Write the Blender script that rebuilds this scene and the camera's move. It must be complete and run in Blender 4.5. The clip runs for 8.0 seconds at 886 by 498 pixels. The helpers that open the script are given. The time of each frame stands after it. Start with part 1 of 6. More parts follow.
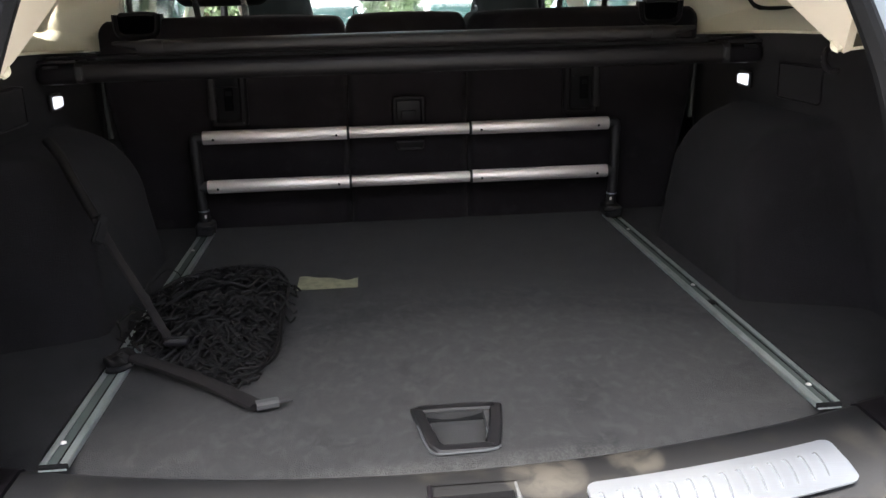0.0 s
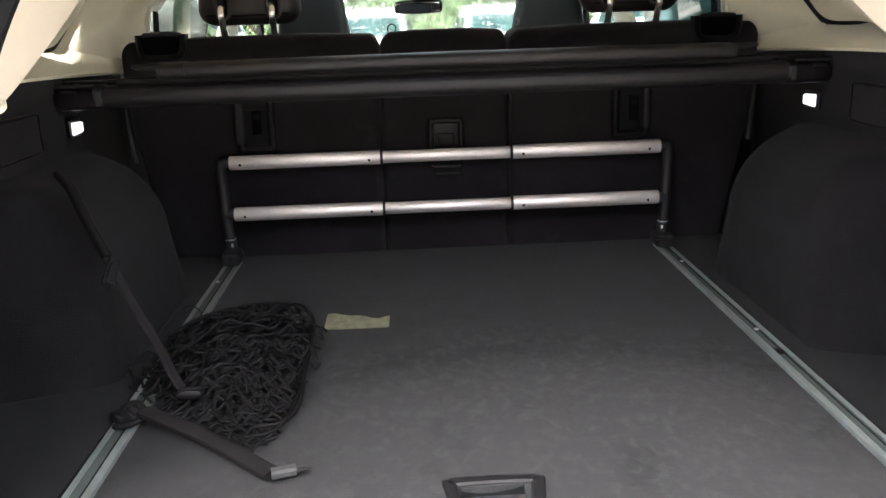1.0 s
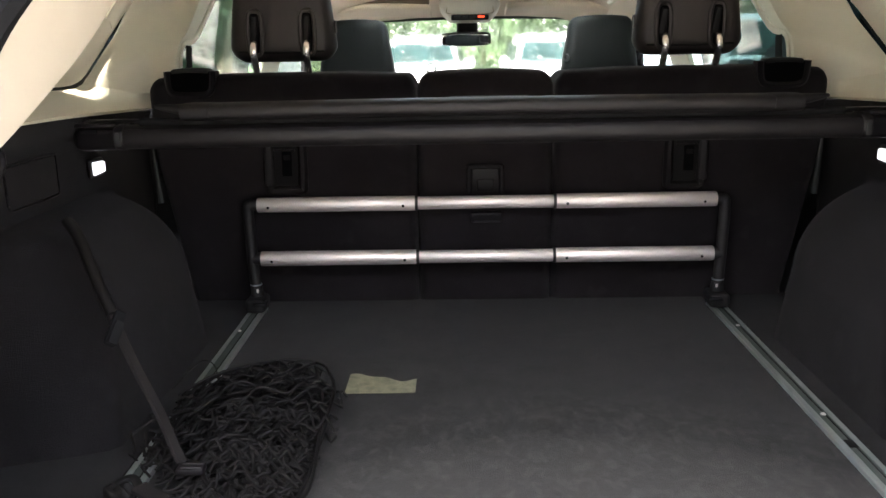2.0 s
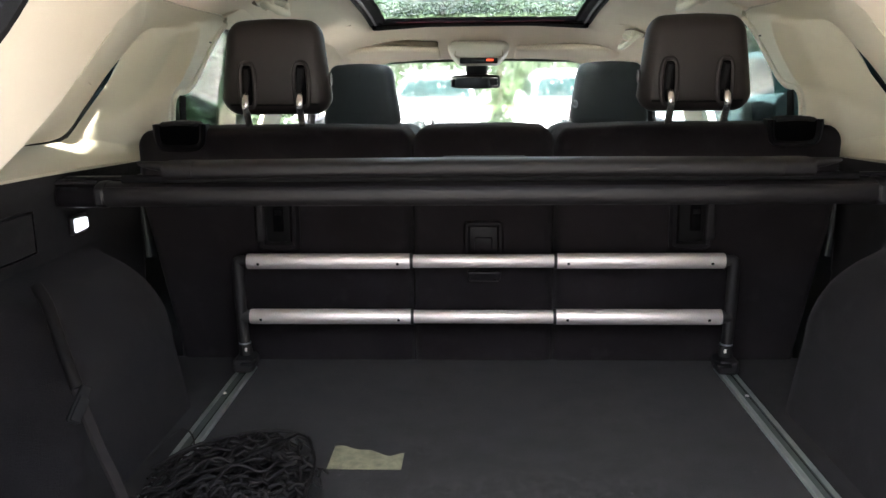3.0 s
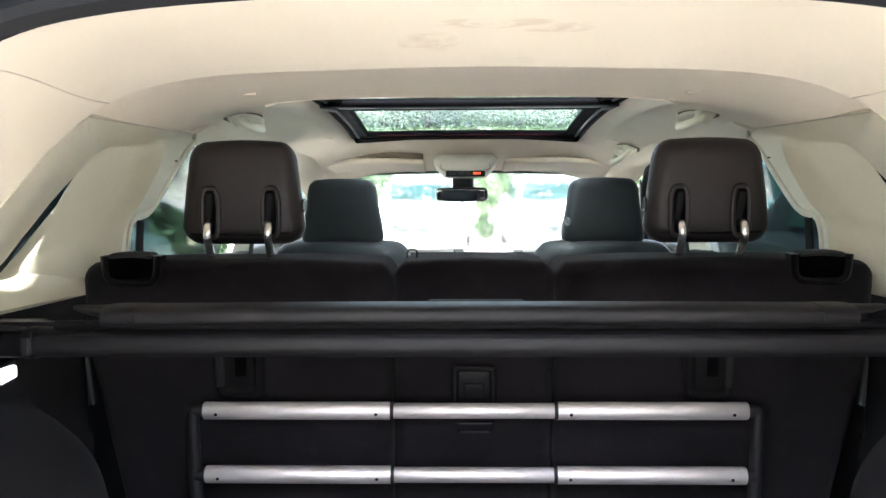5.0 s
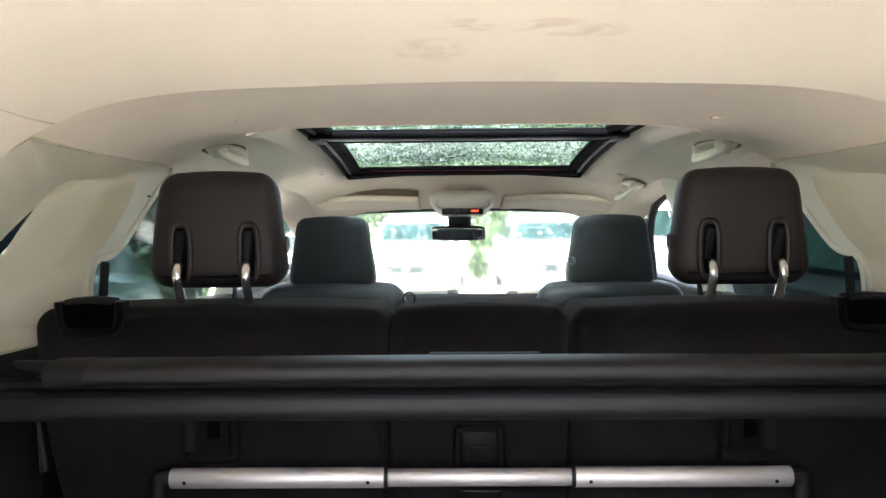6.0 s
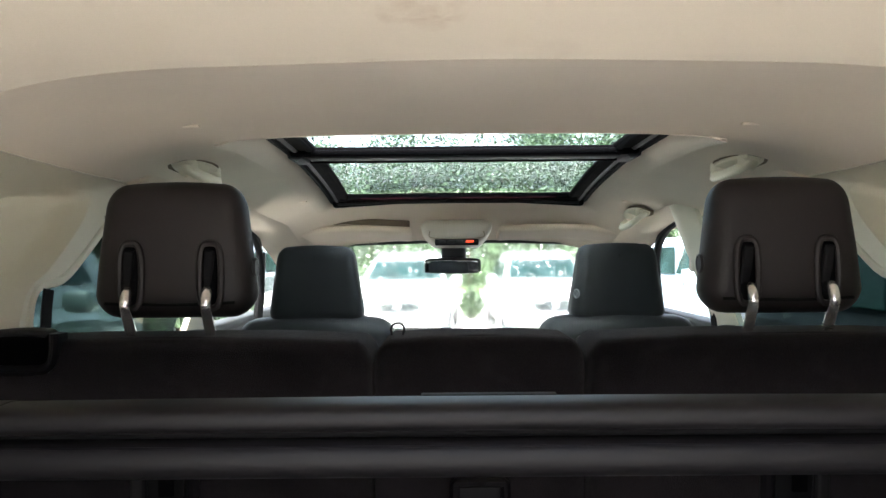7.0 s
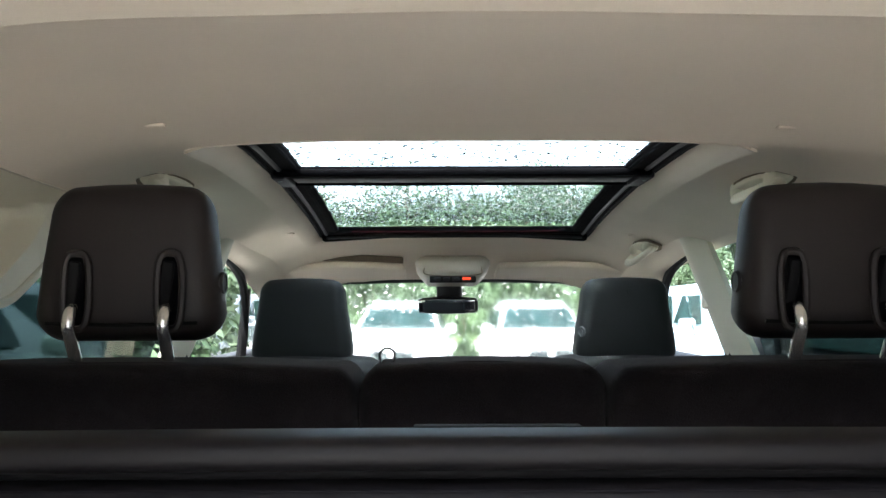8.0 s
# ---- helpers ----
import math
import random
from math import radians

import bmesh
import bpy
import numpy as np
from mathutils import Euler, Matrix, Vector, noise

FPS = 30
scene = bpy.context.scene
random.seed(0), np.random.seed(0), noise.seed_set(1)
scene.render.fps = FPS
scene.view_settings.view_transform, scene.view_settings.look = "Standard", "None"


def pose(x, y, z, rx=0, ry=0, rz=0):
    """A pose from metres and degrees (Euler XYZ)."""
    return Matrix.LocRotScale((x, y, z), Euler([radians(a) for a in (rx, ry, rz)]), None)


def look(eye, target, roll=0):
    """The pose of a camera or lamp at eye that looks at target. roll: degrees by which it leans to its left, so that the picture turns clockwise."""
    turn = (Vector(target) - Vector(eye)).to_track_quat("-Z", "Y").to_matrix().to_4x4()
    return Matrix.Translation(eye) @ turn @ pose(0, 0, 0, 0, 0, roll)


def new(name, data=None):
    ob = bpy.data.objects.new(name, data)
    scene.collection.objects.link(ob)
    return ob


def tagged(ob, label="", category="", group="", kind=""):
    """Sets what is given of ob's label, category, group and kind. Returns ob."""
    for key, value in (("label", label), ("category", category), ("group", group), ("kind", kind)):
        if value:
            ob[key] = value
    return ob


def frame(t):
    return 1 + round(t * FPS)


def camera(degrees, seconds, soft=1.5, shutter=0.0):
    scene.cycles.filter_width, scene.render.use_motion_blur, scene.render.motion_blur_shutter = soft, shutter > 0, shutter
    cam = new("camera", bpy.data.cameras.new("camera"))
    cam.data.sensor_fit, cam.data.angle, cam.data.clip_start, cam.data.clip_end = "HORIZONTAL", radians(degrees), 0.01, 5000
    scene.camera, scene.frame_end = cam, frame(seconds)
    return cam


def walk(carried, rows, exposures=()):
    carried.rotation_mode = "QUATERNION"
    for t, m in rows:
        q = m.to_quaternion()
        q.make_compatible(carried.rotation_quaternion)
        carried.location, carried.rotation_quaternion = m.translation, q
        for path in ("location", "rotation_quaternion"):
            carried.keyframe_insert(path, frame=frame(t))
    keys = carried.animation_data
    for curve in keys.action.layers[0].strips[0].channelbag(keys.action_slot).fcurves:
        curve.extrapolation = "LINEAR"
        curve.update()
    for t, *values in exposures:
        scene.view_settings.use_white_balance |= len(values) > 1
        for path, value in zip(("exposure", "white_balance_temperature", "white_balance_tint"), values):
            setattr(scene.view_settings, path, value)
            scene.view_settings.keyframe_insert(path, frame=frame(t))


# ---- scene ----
cam = camera(56.0, 8.0)
PATH = [
    (0, (-0.091, -0.161, 0.509), (0.07, 1.752, -0.051), -1.5),
    (0.5, (-0.085, -0.106, 0.509), (0.042, 1.813, -0.04), -1.9),
    (1, (-0.075, -0.035, 0.526), (-0.01, 1.89, -0.013), -2.0),
    (1.5, (-0.064, 0.034, 0.538), (-0.061, 1.967, 0.027), -1.5),
    (2.8, (-0.018, 0.149, 0.585), (-0.101, 2.102, 0.16), -0.7),
    (3, (-0.01, 0.164, 0.593), (-0.093, 2.12, 0.186), -0.6),
    (3.5, (-0.003, 0.203, 0.613), (-0.073, 2.171, 0.269), -0.4),
    (4, (-0.005, 0.241, 0.626), (-0.065, 2.22, 0.344), -0.4),
    (4.5, (-0.011, 0.298, 0.633), (-0.066, 2.285, 0.413), -0.3),
    (5, (-0.019, 0.357, 0.638), (-0.064, 2.349, 0.466), -0.3),
    (6.5, (-0.039, 0.612, 0.617), (-0.057, 2.612, 0.589), -0.5),
    (7, (-0.04, 0.701, 0.6), (-0.048, 2.701, 0.619), -0.5),
    (7.5, (-0.042, 0.784, 0.581), (-0.044, 2.782, 0.657), -0.4),
    (8, (-0.045, 0.853, 0.558), (-0.038, 2.848, 0.699), -0.2),
]
walk(cam, [(t, look(eye, target, roll)) for t, eye, target, roll in PATH],
     [(0.0, 3.12, 6500, 10), (0.5, 3.54, 6550, 10.5), (1.7, 3.69, 6750, 11.5), (3.0, 3.83, 6450, 10.5), (3.5, 3.94, 6450, 10.5), (5.0, 4.08, 6050, 9.5), (6.5, 3.68, 6300, 11), (8.0, 3.24, 6050, 10)])

# ---- light ----
SUN_EL, SUN_AZ = radians(67), radians(203)   # height, and turn from north (y) towards east (x)
world = bpy.data.worlds.new("sky")
scene.world = world
world.use_nodes = True
wn = world.node_tree.nodes
sky = wn.new("ShaderNodeTexSky")
sky.sky_type, sky.sun_disc = "NISHITA", False
sky.sun_elevation, sky.sun_rotation = SUN_EL, SUN_AZ
sky.air_density, sky.dust_density, sky.ozone_density = 1.0, 3.0, 1.0
wn["Background"].inputs["Strength"].default_value = 0.15
veil = wn.new("ShaderNodeHueSaturation")   # thin white cloud over the blue
veil.inputs["Saturation"].default_value = 0.45
world.node_tree.links.new(sky.outputs["Color"], veil.inputs["Color"])
world.node_tree.links.new(veil.outputs["Color"], wn["Background"].inputs["Color"])
sun = new("sun", bpy.data.lights.new("sun", "SUN"))
sun.data.energy, sun.data.angle, sun.data.color = 2.7, radians(4), (1.0, 0.95, 0.87)
sun_from = Vector((math.sin(SUN_AZ) * math.cos(SUN_EL), math.cos(SUN_AZ) * math.cos(SUN_EL), math.sin(SUN_EL)))
sun.matrix_world = look(sun_from * 40, (0, 0, 0))


# ---- materials ----
def material(name, color, rough=0.6, metal=0.0, vary=0.15, scale=8.0, grain=300.0, bump=0.1, fine=0.0006,
             spec=0.5, stretch=(1, 1, 1), sheen=0.0, wear=None, coat=0.0, per_object=0.0, detail=4.0):
    """A surface with broad stains and a fine grain with relief."""
    m = bpy.data.materials.new(name)
    m.use_nodes = True
    nt = m.node_tree
    n, l = nt.nodes, nt.links
    b = n["Principled BSDF"]
    b.inputs["Metallic"].default_value = metal
    b.inputs["Specular IOR Level"].default_value = spec
    b.inputs["Sheen Weight"].default_value = sheen
    b.inputs["Coat Weight"].default_value = coat
    tc = n.new("ShaderNodeTexCoord")
    mp = n.new("ShaderNodeMapping")
    mp.inputs["Scale"].default_value = stretch
    l.new(tc.outputs["Object"], mp.inputs["Vector"])
    broad = n.new("ShaderNodeTexNoise")
    broad.inputs["Scale"].default_value, broad.inputs["Detail"].default_value = scale, 5
    l.new(tc.outputs["Object"], broad.inputs["Vector"])
    small = n.new("ShaderNodeTexNoise")
    small.inputs["Scale"].default_value, small.inputs["Detail"].default_value = grain, detail
    l.new(mp.outputs["Vector"], small.inputs["Vector"])
    ramp = n.new("ShaderNodeValToRGB")
    c = Vector(color)
    ramp.color_ramp.elements[0].position, ramp.color_ramp.elements[1].position = 0.3, 0.7
    ramp.color_ramp.elements[0].color = (*(c * (1 - vary)), 1)
    ramp.color_ramp.elements[1].color = (*(c * (1 + vary)), 1)
    l.new(broad.outputs["Fac"], ramp.inputs["Fac"])
    mix = n.new("ShaderNodeMix")
    mix.data_type, mix.blend_type = "RGBA", "MULTIPLY"
    mix.inputs["Factor"].default_value = min(1.0, vary * 3)
    l.new(ramp.outputs["Color"], mix.inputs["A"])
    l.new(small.outputs["Fac"], mix.inputs["B"])
    last = mix.outputs["Result"]
    gain = n.new("ShaderNodeMix")
    gain.data_type, gain.blend_type = "RGBA", "MULTIPLY"
    gain.inputs["Factor"].default_value = 1.0
    g = 1.0 / (1 - 0.5 * min(1.0, vary * 3))
    gain.inputs["B"].default_value = (g, g, g, 1)
    l.new(last, gain.inputs["A"])
    last = gain.outputs["Result"]
    if wear:
        wn_ = n.new("ShaderNodeTexNoise")
        wn_.inputs["Scale"].default_value, wn_.inputs["Detail"].default_value = wear[1], 6
        l.new(tc.outputs["Object"], wn_.inputs["Vector"])
        wr = n.new("ShaderNodeValToRGB")
        wr.color_ramp.elements[0].position, wr.color_ramp.elements[1].position = wear[2], wear[2] + 0.12
        l.new(wn_.outputs["Fac"], wr.inputs["Fac"])
        wm = n.new("ShaderNodeMix")
        wm.data_type = "RGBA"
        wm.inputs["B"].default_value = (*wear[0], 1)
        l.new(wr.outputs["Color"], wm.inputs["Factor"])
        l.new(last, wm.inputs["A"])
        last = wm.outputs["Result"]
    l.new(last, b.inputs["Base Color"])
    rr = n.new("ShaderNodeMapRange")
    rr.inputs["To Min"].default_value, rr.inputs["To Max"].default_value = max(0.02, rough - 0.08), min(1, rough + 0.08)
    l.new(broad.outputs["Fac"], rr.inputs["Value"])
    l.new(rr.outputs["Result"], b.inputs["Roughness"])
    if bump:
        bp = n.new("ShaderNodeBump")
        bp.inputs["Strength"].default_value, bp.inputs["Distance"].default_value = bump, fine
        l.new(small.outputs["Fac"], bp.inputs["Height"])
        l.new(bp.outputs["Normal"], b.inputs["Normal"])
    return m


def stained_and_lit(m, color, patches, grain, cutoff=0.5, strength=1.0, stretch=(1, 1, 1)):
    """Lays irregular stains and painted light over a material: (x, y, half width, half depth) ellipses in the thing's
    own plan, broken up by noise.
    """
    nt = m.node_tree
    n, l = nt.nodes, nt.links
    b = n["Principled BSDF"]
    old = b.inputs["Base Color"].links[0].from_socket
    tc = n.new("ShaderNodeTexCoord")
    sep = n.new("ShaderNodeSeparateXYZ")
    l.new(tc.outputs["Object"], sep.inputs["Vector"])

    def calc(op, p, q=None):
        k = n.new("ShaderNodeMath")
        k.operation = op
        for i, v in enumerate((p, q)):
            if v is None:
                continue
            if isinstance(v, (int, float)):
                k.inputs[i].default_value = v
            else:
                l.new(v, k.inputs[i])
        return k.outputs[0]

    total = None
    for x, y, rx, ry in patches:
        dx = calc("DIVIDE", calc("SUBTRACT", sep.outputs["X"], x), rx)
        dy = calc("DIVIDE", calc("SUBTRACT", sep.outputs["Y"], y), ry)
        near = calc("MAXIMUM", calc("SUBTRACT", 1.0, calc("ADD", calc("MULTIPLY", dx, dx), calc("MULTIPLY", dy, dy))), 0.0)
        total = near if total is None else calc("MAXIMUM", total, near)
    mp = n.new("ShaderNodeMapping")
    mp.inputs["Scale"].default_value = stretch
    l.new(tc.outputs["Object"], mp.inputs["Vector"])
    nz = n.new("ShaderNodeTexNoise")
    nz.inputs["Scale"].default_value, nz.inputs["Detail"].default_value, nz.inputs["Distortion"].default_value = grain, 6, 0.6
    l.new(mp.outputs["Vector"], nz.inputs["Vector"])
    rp = n.new("ShaderNodeValToRGB")
    rp.color_ramp.elements[0].position, rp.color_ramp.elements[1].position = cutoff, cutoff + 0.22
    l.new(nz.outputs["Fac"], rp.inputs["Fac"])
    fac = calc("MULTIPLY", calc("MULTIPLY", calc("POWER", total, 0.5), rp.outputs["Color"]), strength)
    mx = n.new("ShaderNodeMix")
    mx.data_type = "RGBA"
    mx.inputs["B"].default_value = (*color, 1)
    l.new(fac, mx.inputs["Factor"])
    l.new(old, mx.inputs["A"])
    l.new(mx.outputs["Result"], b.inputs["Base Color"])
    return m


def plain_glass(name, color=(1, 1, 1), rough=0.0, ior=1.45):
    m = bpy.data.materials.new(name)
    m.use_nodes = True
    b = m.node_tree.nodes["Principled BSDF"]
    b.inputs["Base Color"].default_value = (*color, 1)
    b.inputs["Transmission Weight"].default_value = 1.0
    b.inputs["Roughness"].default_value = rough
    b.inputs["IOR"].default_value = ior
    return m


def glow(name, color, power):
    m = bpy.data.materials.new(name)
    m.use_nodes = True
    b = m.node_tree.nodes["Principled BSDF"]
    b.inputs["Base Color"].default_value = (*color, 1)
    b.inputs["Emission Color"].default_value = (*color, 1)
    b.inputs["Emission Strength"].default_value = power
    return m


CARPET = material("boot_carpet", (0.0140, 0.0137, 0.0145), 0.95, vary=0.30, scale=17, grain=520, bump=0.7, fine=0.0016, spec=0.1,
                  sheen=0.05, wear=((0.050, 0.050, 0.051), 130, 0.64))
stained_and_lit(CARPET, (0.042, 0.0415, 0.041), [(0.05, 0.68, 0.56, 0.46), (0.1, 0.9, 0.45, 0.3)], 9, 0.18, 0.75)   # daylight falling off from the sill inwards, put into the colour
stained_and_lit(CARPET, (0.085, 0.084, 0.082), [(-0.15, 0.76, 0.40, 0.14), (0.16, 0.74, 0.30, 0.10), (0.1, 1.0, 0.5, 0.35)], 60, 0.48, 0.27, (1, 0.7, 1))
stained_and_lit(CARPET, (0.10, 0.098, 0.092), [(-0.02, 0.690, 0.26, 0.016), (0.15, 0.703, 0.16, 0.015)], 300, 0.42, 0.35)   # frayed front edge
SIDECARPET = material("side_floor_carpet", (0.0125, 0.0122, 0.0130), 0.95, vary=0.24, scale=30, grain=520, bump=0.7, fine=0.0016, spec=0.08, sheen=0.03)
TRIMCARPET = material("trim_carpet", (0.0099, 0.0091, 0.0101), 0.97, vary=0.28, scale=9, grain=560, bump=0.8, fine=0.002, spec=0.08, sheen=0.03,
                      wear=((0.0130, 0.0121, 0.0134), 24, 0.56))
SEATBACK = material("seat_back_carpet", (0.0124, 0.0106, 0.0122), 0.97, vary=0.28, scale=9, grain=620, bump=0.7, fine=0.0016, spec=0.07, sheen=0.05,
                    wear=((0.0165, 0.0142, 0.0162), 26, 0.56))
FRAME = material("matt_black_frame", (0.0025, 0.0025, 0.003), 0.7, vary=0.1, scale=10, grain=900, bump=0.1, fine=0.0002, spec=0.006)
DARKZINC = material("dull_rail_bed", (0.105, 0.130, 0.122), 0.55, metal=0.5, vary=0.15, scale=14, grain=500, bump=0.1, fine=0.0003)
GREY = material("smooth_grey_plastic", (0.075, 0.077, 0.08), 0.4, vary=0.1, scale=10, grain=900, bump=0.1, fine=0.0002)
BLACK = material("black_plastic", (0.0105, 0.0098, 0.0108), 0.52, vary=0.12, scale=10, grain=900, bump=0.25, fine=0.0003, spec=0.35)
COVER = material("smooth_cover_vinyl", (0.0098, 0.0087, 0.0095), 0.50, vary=0.08, scale=5, grain=1200, bump=0.12, fine=0.0002, spec=0.26)
PALEBRACKET = material("dull_pale_steel", (0.046, 0.052, 0.050), 0.55, metal=0.1, vary=0.15, scale=14, grain=500, bump=0.1, fine=0.0003)
TRACK = material("grey_roof_track", (0.017, 0.018, 0.0195), 0.55, vary=0.1, scale=10, grain=900, bump=0.1, fine=0.0002, spec=0.14)
SATIN = material("satin_black_plastic", (0.0066, 0.0056, 0.0070), 0.42, vary=0.12, scale=6, grain=900, bump=0.2, fine=0.0003, spec=0.2)
RUBBER = material("black_rubber", (0.005, 0.005, 0.0056), 0.75, vary=0.15, scale=12, grain=500, bump=0.2, spec=0.15)
LEATHER = material("brown_black_leather", (0.0172, 0.0138, 0.0133), 0.5, vary=0.12, scale=8, grain=420, bump=0.35, fine=0.0005, spec=0.3)
GREYLEATHER = material("charcoal_leather", (0.0130, 0.0136, 0.0137), 0.58, vary=0.12, scale=8, grain=420, bump=0.35, fine=0.0005, spec=0.22)
DASH = material("dull_dash_foam", (0.006, 0.0065, 0.007), 0.85, vary=0.12, scale=8, grain=420, bump=0.35, fine=0.0005, spec=0.04)
HEADLINER = material("cream_headliner_cloth", (0.74, 0.640, 0.510), 0.95, vary=0.05, scale=3, grain=900, bump=0.35, fine=0.0004, spec=0.15, sheen=0.1)
CREAM = material("cream_plastic", (0.625, 0.578, 0.450), 0.55, vary=0.05, scale=4, grain=1100, bump=0.2, fine=0.0003,
                 spec=0.35)
HEADER = material("cream_header_cloth", (0.645, 0.575, 0.468), 0.9, vary=0.05, scale=3, grain=900, bump=0.3, fine=0.0004, spec=0.15,
                  wear=((0.60, 0.525, 0.42), 4.5, 0.62))
stained_and_lit(HEADER, (0.42, 0.31, 0.22), [(-0.105, 1.480, 0.080, 0.016), (-0.058, 1.375, 0.040, 0.040), (0.030, 1.305, 0.100, 0.022), (0.085, 1.32, 0.05, 0.02)], 30, 0.42, 0.5, (1, 1.3, 1))
# cream darkened in its colour for the console's shaded face
SHELL = material("shaded_cream_plastic", (0.46, 0.415, 0.335), 0.6, vary=0.05, scale=4, grain=1100, bump=0.2, fine=0.0003, spec=0.3)
# brown of the console joint, and of shade painted at handles and visor
SHADOWGAP = material("brown_joint_and_shade", (0.16, 0.125, 0.09), 0.9, vary=0.1, bump=0.0, spec=0.1)
JOINT = material("shadowed_trim_joint", (0.50, 0.44, 0.36), 0.9, vary=0.1, bump=0.0)
ALU = material("anodised_aluminium", (0.86, 0.80, 0.79), 0.5, metal=0.75, vary=0.03, scale=5, grain=700, bump=0.02, fine=0.0001, stretch=(0.03, 1, 1))
ZINC = material("galvanised_rail", (0.40, 0.44, 0.43), 0.42, metal=0.75, vary=0.15, scale=14, grain=500, bump=0.1, fine=0.0003, stretch=(1, 0.04, 1))
STEEL = material("brushed_steel", (0.50, 0.535, 0.60), 0.36, metal=0.9, vary=0.05, scale=7, grain=600, bump=0.08, fine=0.0002, stretch=(0.03, 1, 1))
CHROME = material("chrome", (0.88, 0.87, 0.85), 0.22, metal=1.0, vary=0.03, scale=20, grain=200, bump=0.0)
SILLPLASTIC = material("dusty_sill_plastic", (0.011, 0.011, 0.0118), 0.55, vary=0.2, scale=9, grain=500, bump=0.3, fine=0.0004, spec=0.28, wear=((0.022, 0.0205, 0.0185), 14, 0.55))
stained_and_lit(SILLPLASTIC, (0.085, 0.076, 0.063), [(0.085, 0.652, 0.050, 0.050), (0.195, 0.672, 0.034, 0.040)], 38, 0.30, 0.6)   # two sun patches beside the latch, painted into the colour
RIBGROOVE = material("dull_steel_rib", (0.16, 0.17, 0.19), 0.5, metal=0.6, vary=0.2, scale=40, grain=500, bump=0.0)
SCREW = material("bright_zinc_screw", (0.80, 0.80, 0.78), 0.5, metal=0.3, vary=0.05, scale=20, grain=200, bump=0.0)
CUPGREY = material("dusty_grey_plastic", (0.042, 0.042, 0.043), 0.42, vary=0.15, scale=30, grain=700, bump=0.15, fine=0.0002, spec=0.45)
DUSTY = material("dusty_black_plastic", (0.021, 0.021, 0.022), 0.7, vary=0.2, scale=30, grain=500, bump=0.3, fine=0.0004, spec=0.25)
POSTS = material("satin_chrome", (0.90, 0.89, 0.87), 0.2, metal=0.9, vary=0.03, scale=20, grain=200, bump=0.0)
ZINCEND = material("dull_grey_end", (0.05, 0.05, 0.051), 0.6, vary=0.12, scale=30, grain=500, bump=0.1, fine=0.0003, spec=0.25)
WEBBING = material("black_webbing", (0.0108, 0.0094, 0.0097), 0.9, vary=0.2, scale=30, grain=700, bump=0.5, fine=0.0008, stretch=(1, 1, 0.3), spec=0.15)
CORD = material("black_cord", (0.0044, 0.0039, 0.0041), 0.62, vary=0.3, scale=40, grain=900, bump=0.5, fine=0.0006, spec=0.16)
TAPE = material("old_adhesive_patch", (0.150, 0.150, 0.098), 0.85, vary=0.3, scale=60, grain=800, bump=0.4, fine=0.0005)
LAMPGLOW = glow("lit_lamp_lens", (0.88, 0.91, 1.0), 0.16)
ORANGE = glow("orange_display_glow", (1.0, 0.08, 0.02), 0.10)
GLASS = plain_glass("clear_car_glass", (0.95, 1.0, 0.98), ior=1.03)
ROOFGLASS = plain_glass("tinted_roof_glass", (0.52, 0.60, 0.585), ior=1.003)
TINT = plain_glass("privacy_glass", (0.078, 0.112, 0.104), rough=0.05, ior=1.1)
WETGLASS = plain_glass("wet_windscreen_glass", (0.95, 1.0, 0.98), rough=0.07, ior=1.1)
DARKTINT = plain_glass("deep_privacy_glass", (0.02, 0.028, 0.028), ior=1.04)
DROP = plain_glass("water_drop", (1, 1, 1), ior=1.33)
MIRROR = material("mirror_silver", (0.75, 0.78, 0.78), 0.03, metal=1.0, vary=0.01, bump=0.0)
ASPHALT = material("lot_concrete", (0.52, 0.495, 0.45), 0.75, vary=0.2, scale=0.6, grain=60, bump=0.4, fine=0.004)
WHITEPAINT = material("white_car_paint", (0.62, 0.64, 0.64), 0.25, vary=0.02, scale=2, grain=50, bump=0.0, coat=0.6)
BLUEPAINT = material("pale_blue_car_paint", (0.24, 0.33, 0.36), 0.25, vary=0.03, scale=2, grain=50, bump=0.0, coat=0.6)
SILVERPAINT = material("silver_car_paint", (0.60, 0.61, 0.61), 0.3, metal=0.3, vary=0.03, scale=2, grain=50, bump=0.0, coat=0.5)
GREYPAINT = material("dark_grey_car_paint", (0.10, 0.12, 0.13), 0.25, vary=0.03, scale=2, grain=50, bump=0.0, coat=0.6)
TEALPAINT = material("grey_green_car_paint", (0.065, 0.090, 0.086), 0.25, vary=0.03, scale=2, grain=50, bump=0.0, coat=0.4)
DARKGLASS = material("dark_car_window", (0.010, 0.024, 0.023), 0.15, vary=0.4, scale=2.5, grain=50, bump=0.0, spec=0.07)
BLACKPAINT = material("black_car_paint", (0.007, 0.008, 0.009), 0.5, vary=0.05, scale=2, grain=50, bump=0.0, spec=0.08)
TYRE = material("tyre_rubber", (0.02, 0.02, 0.02), 0.85, vary=0.2, scale=20, grain=200, bump=0.3)
ALLOY = material("alloy_rim", (0.55, 0.55, 0.56), 0.3, metal=0.8, vary=0.05, bump=0.0)
REDLENS = material("red_lens", (0.22, 0.02, 0.02), 0.2, vary=0.05, bump=0.0)
DARKRED = material("dark_red_seal", (0.022, 0.004, 0.005), 0.9, vary=0.1, bump=0.0, spec=0.05)
BARK = material("bark", (0.10, 0.075, 0.055), 0.9, vary=0.3, scale=6, grain=40, bump=0.8, fine=0.02)
LEAF = material("leaves", (0.060, 0.098, 0.045), 0.6, vary=0.4, scale=1.2, grain=9, bump=0.0)
